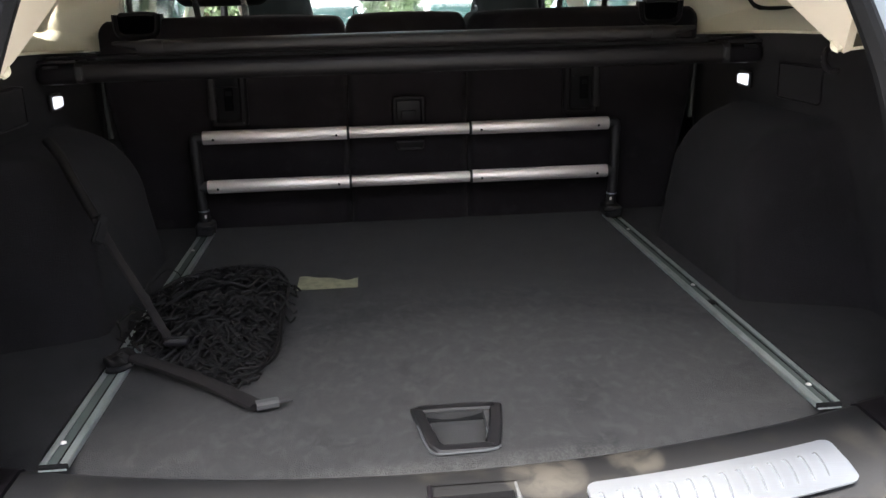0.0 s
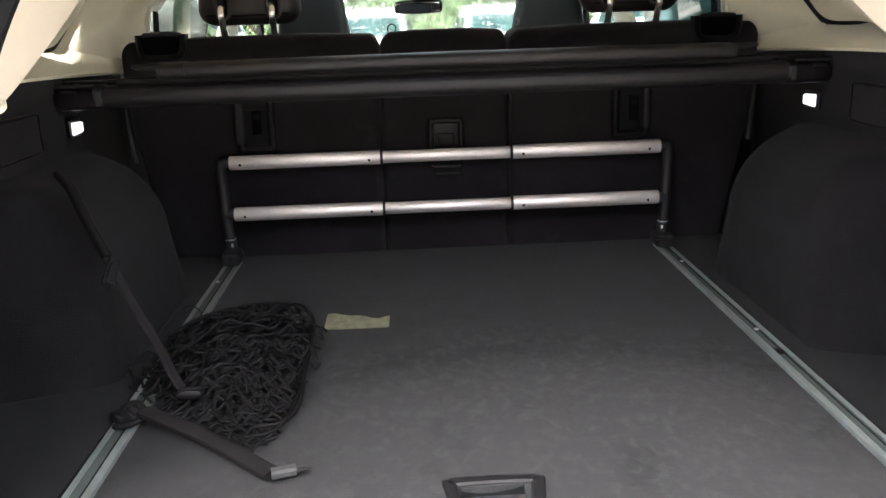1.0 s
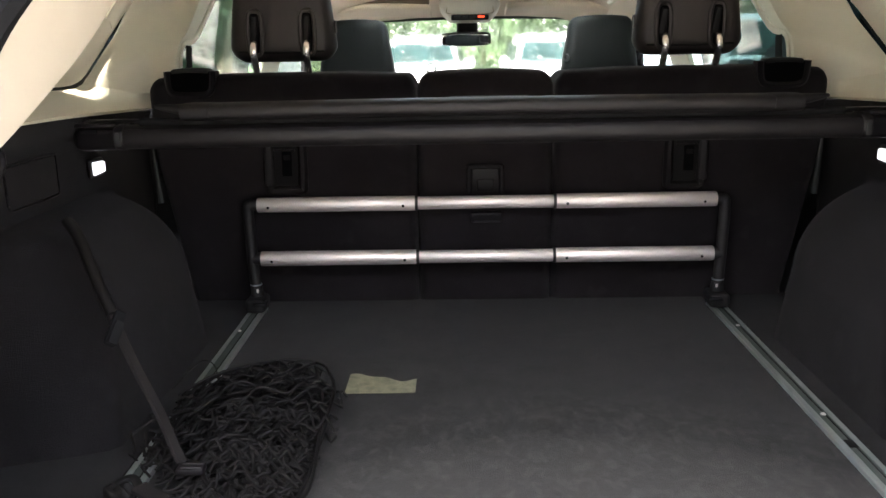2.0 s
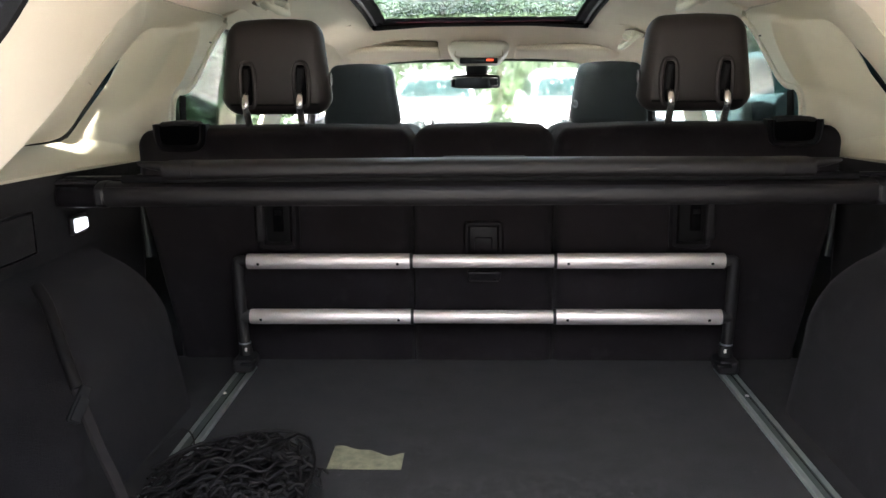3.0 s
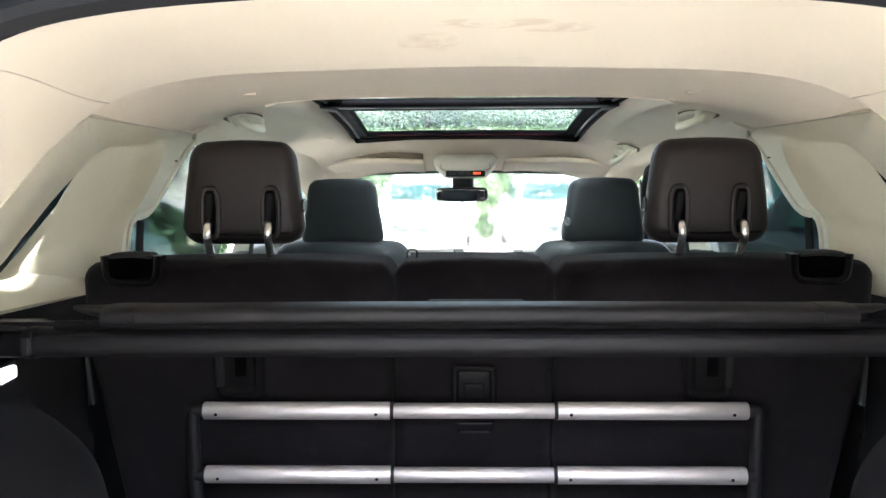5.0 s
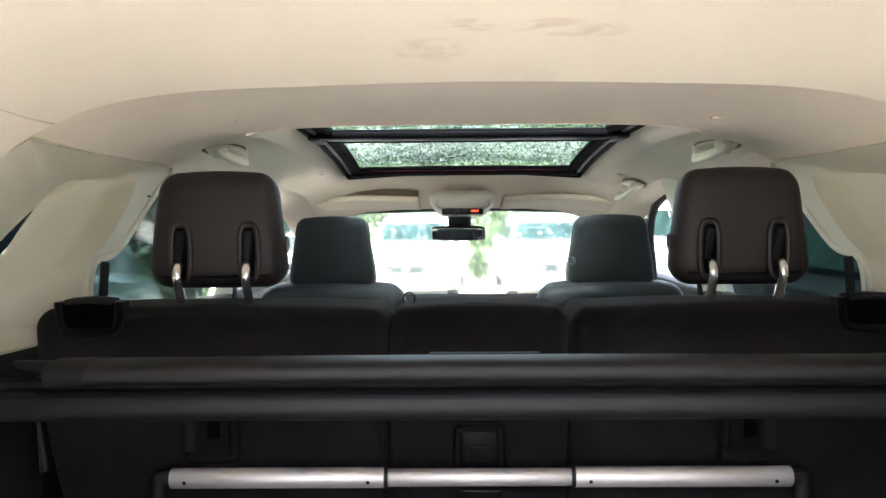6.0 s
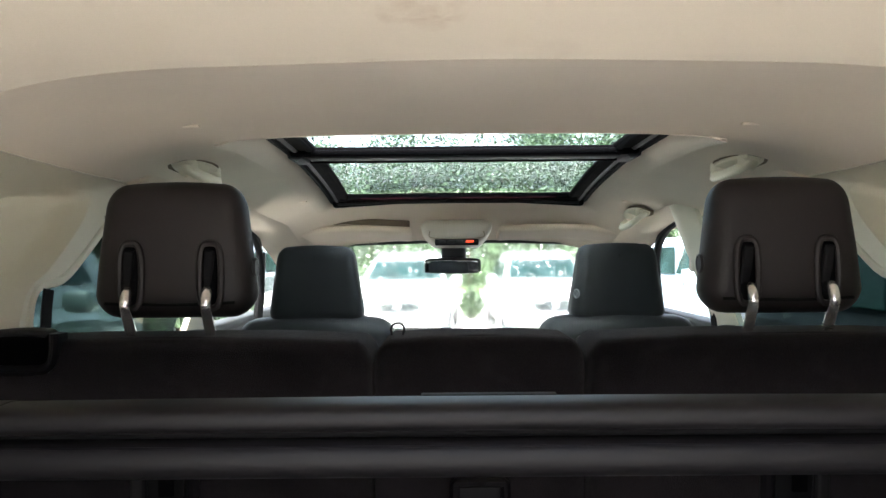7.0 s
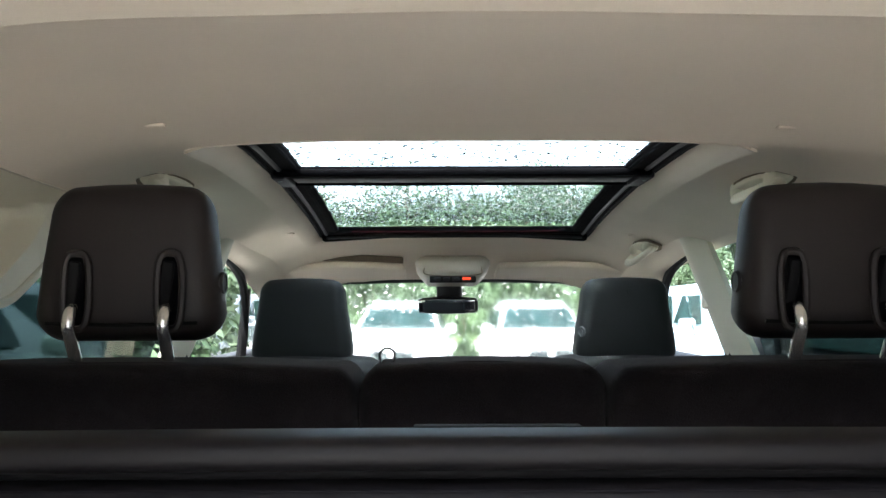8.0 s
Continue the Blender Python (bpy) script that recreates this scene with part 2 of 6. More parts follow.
GRASS = material("grass", (0.07, 0.12, 0.03), 0.8, vary=0.3, scale=1.0, grain=20, bump=0.5, fine=0.02)


# ---- mesh tools ----
def mesh_of(name, bm, mat, angle=38):
    bmesh.ops.recalc_face_normals(bm, faces=bm.faces)
    me = bpy.data.meshes.new(name)
    bm.to_mesh(me)
    bm.free()
    me.materials.append(mat)
    me.polygons.foreach_set("use_smooth", [True] * len(me.polygons))
    me.set_sharp_from_angle(angle=radians(angle))
    return me


def part(name, bm, mat, parent, label="", angle=38):
    ob = new(name, mesh_of(name, bm, mat, angle))
    ob.parent = parent
    if label:
        tagged(ob, label)
    return ob


def solid(name, bm, mat, label, category, group="", kind="", angle=38):
    return tagged(new(name, mesh_of(name, bm, mat, angle)), label, category, group, kind)


def thing(name, label, category, group="", kind="", at=(0, 0, 0)):
    ob = new(name)
    ob.empty_display_size = 0.05
    ob.location = at
    return tagged(ob, label, category, group, kind)


def add(bm, verts, faces):
    vs = [bm.verts.new(v) for v in verts]
    for f in faces:
        try:
            bm.faces.new([vs[k] for k in f])
        except ValueError:
            pass
    return vs


def sheet(P, thick, bm=None, mask=None):
    """A curved panel of some thickness over a grid of points; mask marks the cells that are cut out."""
    bm = bm or bmesh.new()
    P = np.asarray(P, float)
    n, m = P.shape[:2]
    du, dv = np.gradient(P, axis=0), np.gradient(P, axis=1)
    N = np.cross(du, dv)
    N /= np.linalg.norm(N, axis=2, keepdims=True) + 1e-12
    Q = P + N * thick
    keep = np.ones((n - 1, m - 1), bool) if mask is None else ~mask
    vs = [bm.verts.new(p) for p in P.reshape(-1, 3)] + [bm.verts.new(p) for p in Q.reshape(-1, 3)]
    o, at = n * m, lambda i, j: i * m + j
    for i in range(n - 1):
        for j in range(m - 1):
            if not keep[i, j]:
                continue
            a, b, c, d = at(i, j), at(i + 1, j), at(i + 1, j + 1), at(i, j + 1)
            bm.faces.new((vs[a], vs[b], vs[c], vs[d]))
            bm.faces.new((vs[o + d], vs[o + c], vs[o + b], vs[o + a]))
            for p, q, ii, jj in ((a, b, i, j - 1), (b, c, i + 1, j), (c, d, i, j + 1), (d, a, i - 1, j)):
                if not (0 <= ii < n - 1 and 0 <= jj < m - 1 and keep[ii, jj]):
                    bm.faces.new((vs[p], vs[o + p], vs[o + q], vs[q]))
    bmesh.ops.delete(bm, geom=[v for v in vs if not v.link_faces], context="VERTS")
    return bm


def rbox(size, centre=(0, 0, 0), r=0.01, n=4, deform=None, bm=None, turn=None):
    """A box with rounded edges; n rows of faces along each rounded edge, deform bends the finished points."""
    bm = bm or bmesh.new()
    half = np.array(size) / 2
    r = min(r, half.min() * 0.999)
    ticks = [np.unique(np.concatenate([-h + r * (1 - np.cos(np.linspace(0, np.pi / 2, n))), np.linspace(-h + r, h - r, 5 if deform else 2),
                                       h - r * (1 - np.cos(np.linspace(0, np.pi / 2, n)))])) for h in half]
    cache = {}

    def vert(p):
        p = np.asarray(p, float)
        key = tuple(np.round(p, 6))
        if key not in cache:
            inner = np.clip(p, -half + r, half - r)
            d = p - inner
            ln = np.linalg.norm(d)
            q = inner + d / ln * r if ln > 1e-9 else p
            if deform:
                q = np.array(deform(*q))
            if turn is not None:
                q = np.array(turn @ Vector(q))
            cache[key] = bm.verts.new(q + np.array(centre))
        return cache[key]

    for ax in range(3):
        a, b = (ax + 1) % 3, (ax + 2) % 3
        for s in (-1, 1):
            for i in range(len(ticks[a]) - 1):
                for j in range(len(ticks[b]) - 1):
                    quad = []
                    for u, v in ((i, j), (i + 1, j), (i + 1, j + 1), (i, j + 1)):
                        p = [0, 0, 0]
                        p[ax], p[a], p[b] = s * half[ax], ticks[a][u], ticks[b][v]
                        quad.append(vert(p))
                    if len(set(quad)) > 2:
                        try:
                            bm.faces.new(list(dict.fromkeys(quad)))
                        except ValueError:
                            pass
    return bm


def smooth_path(pts, k=6):
    """A Catmull-Rom line through the points."""
    pts = [Vector(p) for p in pts]
    q = [2 * pts[0] - pts[1]] + pts + [2 * pts[-1] - pts[-2]]
    out = []
    for i in range(1, len(q) - 2):
        for s in range(k):
            t = s / k
            a, b, c, d = q[i - 1], q[i], q[i + 1], q[i + 2]
            out.append(0.5 * (2 * b + (c - a) * t + (2 * a - 5 * b + 4 * c - d) * t * t + (3 * b - a - 3 * c + d) * t ** 3))
    return out + [pts[-1]]


def sweep(path, profile, bm=None, up=(0, 0, 1), closed=False, scale=None):
    """Draws a closed profile (list of (across, up)) along a path."""
    bm = bm or bmesh.new()
    path = [Vector(p) for p in path]
    up = Vector(up)
    rings = []
    n = len(path)
    for i, p in enumerate(path):
        d = (path[(i + 1) % n] - path[i - 1]) if closed else (path[min(i + 1, n - 1)] - path[max(i - 1, 0)])
        d.normalize()
        side = d.cross(up)
        if side.length < 1e-4:
            side = d.cross(Vector((0, 1, 0.01)))
        side.normalize()
        top = side.cross(d)
        f = scale(i / (n - 1)) if scale else 1.0
        rings.append([bm.verts.new(p + side * a * f + top * b * f) for a, b in profile])
    m = len(profile)
    for i in range(n if closed else n - 1):
        r, s = rings[i], rings[(i + 1) % n]
        for j in range(m):
            bm.faces.new((r[j], r[(j + 1) % m], s[(j + 1) % m], s[j]))
    if not closed:
        bm.faces.new(rings[0][::-1])
        bm.faces.new(rings[-1])
    return bm


def ring(r, n=12, rx=None):
    return [((rx or r) * math.cos(2 * math.pi * k / n), r * math.sin(2 * math.pi * k / n)) for k in range(n)]


def flat(w, h, b=None):
    b = b if b is not None else min(w, h) * 0.25
    w, h = w / 2, h / 2
    return [(-w + b, -h), (w - b, -h), (w, -h + b), (w, h - b), (w - b, h), (-w + b, h), (-w, h - b), (-w, -h + b)]


def lathe(profile, n=24, axis="z", centre=(0, 0, 0), bm=None):
    """Turns (radius, along) points round an axis."""
    bm = bm or bmesh.new()
    rows = []
    for r, a in profile:
        row = []
        for k in range(n):
            c, s = r * math.cos(2 * math.pi * k / n), r * math.sin(2 * math.pi * k / n)
            v = {"z": (c, s, a), "y": (c, a, s), "x": (a, c, s)}[axis]
            row.append(bm.verts.new(Vector(v) + Vector(centre)))
        rows.append(row)
    for r, s in zip(rows, rows[1:]):
        for k in range(n):
            bm.faces.new((r[k], r[(k + 1) % n], s[(k + 1) % n], s[k]))
    bm.faces.new(rows[0])
    bm.faces.new(rows[-1])
    return bm


def sstep(a, b, x):
    t = min(1, max(0, (x - a) / (b - a)))
    return t * t * (3 - 2 * t)


def lerp_table(table, y):
    return float(np.interp(y, [a for a, _ in table], [b for _, b in table]))


def curve_at(pts, u):
    """A point at u in 0..1 along a smooth line, by length."""
    line = smooth_path(pts, 10)
    d = [0]
    for a, b in zip(line, line[1:]):
        d.append(d[-1] + (b - a).length)
    s = u * d[-1]
    k = min(max(np.searchsorted(d, s) - 1, 0), len(line) - 2)
    f = (s - d[k]) / max(d[k + 1] - d[k], 1e-9)
    return line[k].lerp(line[k + 1], f)


def between(a, b, n, m, bulge=0.0, axis=(0, 0, 0)):
    """A grid of points from line a to line b, bowed along axis."""
    grid = []
    for i in range(n):
        u = i / (n - 1)
        p, q = curve_at(a, u), curve_at(b, u)
        grid.append([p.lerp(q, j / (m - 1)) + Vector(axis) * bulge * math.sin(math.pi * j / (m - 1)) for j in range(m)])
    return np.array([[tuple(v) for v in row] for row in grid])


GROUND = -0.75

# ---- setting: boot floor and sill ----
def front_of_floor(x):
    return 0.681 + 0.022 * x + 0.30 * x * x


floor_steps = [d / 1.179 for d in (0.0, 0.012, 0.025, 0.040, 0.056, 0.096, 0.137, 0.17)] + list(np.linspace(0.18, 1, 24))
P = np.array([[(x, y0 + (1.86 - y0) * v, -0.012 * (1 - sstep(0.0, 0.03, v))) for v in floor_steps] for x in np.linspace(-0.76, 0.76, 60)
              for y0 in (front_of_floor(x),)])
floor_bm = sheet(P, -0.03, mask=np.array([[abs((i + 0.5) / 59 * 1.52 - 0.76) < 0.030 and 4 <= j <= 5 for j in range(len(floor_steps) - 1)] for i in range(59)]))
floor = tagged(new("floor", mesh_of("floor", floor_bm, CARPET)), "worn charcoal carpet boot floor, dusty front edge, light falloff painted towards the sill", "floor", kind="structure")


for s, side in ((-1, "left"), (1, "right")):   # darker carpet strip between rail and side trim
    P = np.array([[(s * x, y0 + (1.86 - y0) * v, 0.0042 - 0.012 * (1 - sstep(0.0, 0.03, v))) for v in floor_steps] for x in np.linspace(0.502, 0.755, 8) for y0 in (front_of_floor(s * x) + 0.004,)])
    tagged(new("floor_side_" + side, mesh_of("floor_side", sheet(P if s > 0 else P[::-1], -0.004), SIDECARPET)), "dark carpet strip between rail and side trim", "floor", kind="structure")

# recessed handle of the floor panel
def handle_ring(w0, w1, y0, y1, z):
    return smooth_path([(-w0 * 0.75, y0, z), (w0 * 0.75, y0, z), (w0, y0 + 0.012, z), (w1, y1 - 0.012, z), (w1 * 0.84, y1, z), (-w1 * 0.84, y1, z), (-w1, y1 - 0.012, z), (-w0, y0 + 0.012, z)], 4)


HX, HY = 0.004, 0.775
handle = part("pull_handle", sweep([(HX + p.x, HY + p.y, p.z) for p in handle_ring(0.0365, 0.0505, -0.052, 0.0525, 0.001)], flat(0.017, 0.006, 0.0025), closed=True), BLACK, floor,
              "dusty black plastic pull handle recessed in the carpet")
rings = [handle_ring(0.030, 0.044, -0.046, 0.046, 0.0025), handle_ring(0.028, 0.0405, -0.036, 0.042, -0.008), handle_ring(0.0265, 0.0390, -0.030, 0.040, -0.014)]
rings = [[(HX + p.x, HY + p.y, p.z) for p in r] for r in rings]
# black here stands for the shade on the wall below the bezel
part("funnel", sheet(np.array([r + r[:1] for r in rings]), 0.002), RUBBER, handle, "sloping wall round the cup, blackened for its shade")
part("cup", rbox((0.066, 0.070, 0.004), (HX, HY + 0.005, -0.0145), 0.0015, 3, lambda x, y, z: (x * (1 + 2.6 * y), y, z + 0.05 * y)), CUPGREY, handle, "smooth dusty cup")
# paler grey stands for sky reflected on the cup's side walls
for sx, hh in ((-1, 0.030), (1, 0.048)):
    part("cheek", rbox((0.0045, hh, 0.004), (HX + sx * 0.0355, HY + 0.032 - hh / 2, -0.0095), 0.0016, 3, turn=Euler((0, radians(sx * 20), radians(-sx * 9))).to_matrix()), GREY, handle)
part("lip", sweep(smooth_path([(HX - 0.053, HY + 0.01, 0.002), (HX - 0.046, HY - 0.040, 0.002), (HX - 0.038, HY - 0.0605, 0.002), (HX - 0.02, HY - 0.063, 0.002), (HX + 0.03, HY - 0.0605, 0.002), (HX + 0.043, HY - 0.052, 0.002)], 5), ring(0.0015, 6)), GREY, handle, "pale lower edge")

# sill: plastic panel behind the floor's edge, dropping to the bumper
def sill_profile(x):
    y0 = front_of_floor(x)
    return [(y0 + 0.012, -0.02), (y0 - 0.002, -0.002), (y0 - 0.015, 0.004), (y0 - 0.06, 0.004), (y0 - 0.11, 0.0), (y0 - 0.16, -0.012), (y0 - 0.19, -0.04),
            (y0 - 0.2, -0.12), (y0 - 0.2, -0.3)]


sill_x = np.concatenate([np.linspace(-0.5115, -0.05, 14), np.linspace(-0.04, 0.045, 6), np.linspace(0.055, 0.5115, 14)])
P = np.array([[(x, y, z) for y, z in sill_profile(x)] for x in sill_x])
mask = np.array([[-0.05 < (sill_x[i] + sill_x[i + 1]) / 2 < 0.05 and j in (3, 4) for j in range(8)] for i in range(len(sill_x) - 1)])
sill = tagged(new("trim_sill", mesh_of("trim_sill", sheet(P, 0.012, mask=mask), SILLPLASTIC)), "scuffed black plastic loading sill panel", "sill", kind="structure")
for s, a, b in ((-1, -0.64, -0.5145), (1, 0.5145, 0.64)):   # corner trim beyond the joint at each end
    corner = sheet(np.array([[(x, y, z + 0.002) for y, z in sill_profile(x)] for x in np.linspace(a, b, 6)]), 0.012)
    tagged(new("trim_sill_corner", mesh_of("trim_sill_corner", corner, SATIN)), "black plastic corner trim at the end of the sill", "sill", kind="structure")
part("latch_well", rbox((0.1, 0.08, 0.004), (0.003, 0.590, -0.040), 0.001, 2), RUBBER, sill)
part("well_side", rbox((0.006, 0.1, 0.05), (-0.0455, 0.592, -0.018), 0.003, 3), SATIN, sill)
# grey instead of black: the sunlit edge is put into the colour
part("well_side", rbox((0.005, 0.052, 0.045), (0.0495, 0.614, -0.018), 0.0022, 3), GREY, sill, "side of the latch well, grey for its sunlit edge")
part("well_rim", rbox((0.1, 0.008, 0.04), (0.003, 0.641, -0.016), 0.003, 3), SATIN, sill)

# steel tread plate on the sill with pressed ribs
for s in (-1, 1):
    plate = thing("tread_plate", "brushed steel tread plate with pressed diagonal ribs on the sill", "tread plate", "tread plates")
    P = []
    for d in [0.014 * (1 - math.cos(a)) for a in np.linspace(0, math.pi / 2, 8)] + list(np.linspace(0.02, 0.286, 24)) + [0.306 - 0.014 * (1 - math.cos(a)) for a in np.linspace(math.pi / 2, 0, 8)]:
        x = s * (0.121 + d)
        yb, yt = front_of_floor(x) - 0.146, front_of_floor(x) - 0.071
        e = max(0.0, 0.014 - min(d, 0.306 - d))
        pinch = 0.014 - math.sqrt(max(0.0, 0.014 ** 2 - e ** 2))
        P.append([(x, yb + pinch + (yt - yb - 2 * pinch) * v, 0.0075 - 0.009 * (1 - v) ** 1.5) for v in np.linspace(0, 1, 8)])
    P = np.array(P)
    part("plate", sheet(P if s > 0 else P[::-1], 0.0025), STEEL, plate)
    for k in range(14):
        x = s * (0.136 + 0.0201 * k)
        y = front_of_floor(x) - 0.092
        part("rib", sweep(smooth_path([(x - s * 0.005, y - 0.001, 0.0084), (x - s * 0.001, y + 0.0005, 0.0086), (x, y - 0.006, 0.0082), (x - s * 0.002, y - 0.024, 0.0066), (x - s * 0.005, y - 0.040, 0.0034)], 3),
                          ring(0.0010, 6)), RIBGROOVE, plate)


# ---- setting: side trim of the boot ----
def side_x(y, z):
    x = 0.725 - 0.02 * sstep(0.40, 0.45, z)
    x -= 0.19 * (1 - sstep(0.70, 1.02, y))
    edge = 1.07 + 0.5 * max(0.0, z)
    hump = sstep(edge, edge + 0.09, y) * (1 - sstep(1.58, 1.70, y + 0.10 * max(0.0, z - 0.12))) * (1 - sstep(0.284, 0.296, z))
    inner = 0.535 + 0.17 * z
    if z > 0.14:   # rounded shoulder of the arch
        inner = 0.5588 + 0.13 * (1 - math.sqrt(max(0.0, 1 - min(1.0, (z - 0.14) / 0.148) ** 2)))
    return x + (min(x, inner) - x) * hump


def belt(y):
    return 0.44 + 0.004 * math.sin((y - 0.7) * 3) - 0.018 * sstep(1.6, 1.95, y)


for s, side in ((-1, "left"), (1, "right")):
    ys = np.linspace(0.70, 1.90, 76)
    P = np.array([[(s * side_x(y, -0.02 + (belt(y) + 0.02) * v), y, -0.02 + (belt(y) + 0.02) * v) for v in np.linspace(0, 1, 74)] for y in ys])
    wall = new("wall_" + side + "_lower", mesh_of("wall_lower", sheet(P, 0.012 * s), TRIMCARPET, 60))
    tagged(wall, "black carpeted boot side trim swelling over the wheel arch", "side trim", kind="structure")
    # cubby lid and tie hook
    lx = side_x(1.36, 0.35)
    lid = part("cubby_lid", rbox((0.004, 0.158, 0.064), (s * (lx - 0.0005), 1.375, 0.352), 0.0018, 3), TRIMCARPET, wall, "flush black cubby lid")
    part("lid_joint", sweep(smooth_path([(s * (lx - 0.001), 1.375 + a, 0.352 + b) for a, b in ((-0.070, -0.034), (0.070, -0.034), (0.081, -0.024), (0.081, 0.024), (0.070, 0.034), (-0.070, 0.034), (-0.081, 0.024), (-0.081, -0.024))], 3), ring(0.0018, 6), closed=True), SATIN, lid)
    hook = part("bag_hook", sweep(smooth_path([(s * 0.70, 1.205, 0.425), (s * 0.675, 1.20, 0.423), (s * 0.668, 1.195, 0.405), (s * 0.675, 1.19, 0.39), (s * 0.69, 1.185, 0.388)], 5),
                                  ring(0.0055, 8)), SATIN, wall, "folding black bag hook")

# ---- setting: upper side, pillars and roof lining ----
SEAL = [(0, 0.972, 0.783), (0.14, 0.970, 0.780), (0.27, 0.962, 0.769), (0.35, 0.948, 0.747), (0.397, 0.925, 0.702), (0.424, 0.885, 0.640), (0.455, 0.835, 0.575),
        (0.475, 0.775, 0.49), (0.50, 0.735, 0.38), (0.525, 0.71, 0.2), (0.535, 0.70, 0.0)]
CREASE = [(0, 1.472, 0.783), (0.2, 1.470, 0.779), (0.33, 1.467, 0.774), (0.42, 1.458, 0.760), (0.475, 1.43, 0.733), (0.497, 1.37, 0.694), (0.507, 1.27, 0.636),
          (0.515, 1.15, 0.557), (0.53, 1.0, 0.475), (0.54, 0.92, 0.435)]


def mirror(pts, s):
    return [(s * x, y, z) for x, y, z in pts]


# tailgate surround, flaring from the crease to the seal
whole_seal = mirror(SEAL[:8], -1)[::-1] + SEAL[1:8]
whole_crease = mirror(CREASE, -1)[::-1] + CREASE[1:]
top_seal, top_crease = whole_seal, whole_crease
P = between(top_seal, top_crease, 90, 14, 0.030, (0, 0, 1))
HEADER_GRID = P.copy()
surround = tagged(new("ceiling_header", mesh_of("ceiling_header", sheet(P, 0.012), HEADER, 60)), "cream cloth header trim over the tailgate opening with brown smudges",
                  "header trim", kind="structure")

CENTRE = [(1.45, 0.783), (1.53, 0.795), (1.65, 0.806), (1.8, 0.812), (1.93, 0.808), (2.03, 0.796), (2.2, 0.808), (2.6, 0.815), (3.0, 0.803), (3.3, 0.788), (3.45, 0.775), (3.65, 0.745), (3.8, 0.715), (3.98, 0.665)]
WIDTH = [(1.45, 0.490), (1.49, 0.527), (1.6, 0.546), (1.82, 0.583), (2.05, 0.614), (2.3, 0.645), (3.1, 0.635), (3.5, 0.62), (3.98, 0.60)]
EDGE = [(1.45, 0.714), (1.49, 0.722), (1.6, 0.725), (1.82, 0.731), (2.05, 0.7365), (2.3, 0.744), (3.1, 0.722), (3.5, 0.68), (3.98, 0.58)]
HALFROOF = [(2.03, 0.411), (3.445, 0.462)]


def roof_z(x, y):
    zc, w, ze = lerp_table(CENTRE, y), lerp_table(WIDTH, y), lerp_table(EDGE, y)
    return zc - (zc - ze) * min(1.1, abs(x) / w) ** (4.2 + 4.3 * (1 - sstep(1.47, 1.95, y)))


ys = np.concatenate([np.linspace(1.468, 2.03, 16), np.linspace(2.06, 3.415, 26), np.linspace(3.445, 3.98, 14)])
P, mask = [], []
for y in ys:
    w, h = lerp_table(WIDTH, y), lerp_table(HALFROOF, y)
    cols = np.concatenate([-h - (w - h) * np.linspace(1, 0, 14) ** 0.7, np.linspace(-h, h, 13)[1:], (h + (w - h) * np.linspace(0, 1, 14) ** 0.7)[1:]])
    P.append([(x, y - 0.065 * min(1, abs(x) / w) ** 14 * (1 - sstep(1.468, 1.75, y)), roof_z(x, y)) for x in cols])
P = np.array(P)
mask = np.array([[2.03 <= ys[i] and ys[i + 1] <= 3.446 and 13 <= j < 25 for j in range(P.shape[1] - 1)] for i in range(len(ys) - 1)])
ceiling = tagged(new("ceiling", mesh_of("ceiling", sheet(P, -0.012, mask=mask), HEADLINER, 60)), "cream cloth car headliner with a wide sunroof opening", "headliner", kind="structure")


def roof_rim(inset, rise, n=40):
    """Points round the sunroof opening."""
    h0, h1, y0, y1 = 0.370 - inset, 0.418 - inset, 2.03 + max(inset, -0.004), 3.424 - 0.45 * inset
    c = 0.016
    pts = [(-h0 + c, y0), (h0 - c, y0), (h0, y0 + c), (h1, y1 - c), (h1 - c, y1), (-h1 + c, y1), (-h1, y1 - c), (-h0, y0 + c)]
    out = []
    for a, b in zip(pts, pts[1:] + pts[:1]):
        for k in range(8):
            f = k / 8
            x, y = a[0] + (b[0] - a[0]) * f, a[1] + (b[1] - a[1]) * f
            out.append((x, y, roof_z(x, y) + rise * (1 - 0.35 * (y - 2.03) / 1.39)))
    return out


# cream return round the opening, then the black frame and its cross bar
loops = [roof_rim(-0.044, -0.0008), roof_rim(-0.034, 0.001), roof_rim(-0.024, 0.004), roof_rim(-0.014, 0.009), roof_rim(-0.006, 0.016), roof_rim(0.0, 0.026), roof_rim(0.005, 0.045)]
P = np.array([lp + lp[:1] for lp in loops])
part("opening_return", sheet(P, 0.004), HEADLINER, ceiling)
sunroof = thing("window_1", "panoramic sunroof wet with raindrops, two panes in a black frame", "sunroof", kind="structure")
part("window_frame", sweep(roof_rim(0.034, 0.031), flat(0.064, 0.016, 0.005), closed=True), FRAME, sunroof)
part("outer_lip", sweep(roof_rim(0.007, 0.024), flat(0.007, 0.010, 0.002), closed=True), RUBBER, sunroof)
part("track", sweep(roof_rim(0.026, 0.0220), flat(0.011, 0.007, 0.003), closed=True), TRACK, sunroof, "grey guide track round the opening")
part("inner_lip", sweep(roof_rim(0.055, 0.0235), flat(0.015, 0.012, 0.003), closed=True), FRAME, sunroof)
bar = part("crossbar", rbox((0.74, 0.13, 0.014), (0, 2.535, 0.829), 0.005, 3), FRAME, sunroof)
part("blind_roller", rbox((0.74, 0.026, 0.014), (0, 2.470, 0.822), 0.006, 4), FRAME, bar)
part("blind_slat", rbox((0.68, 0.062, 0.008), (0, 2.528, 0.8195), 0.003, 3), TRACK, bar, "dull grey blind slat")
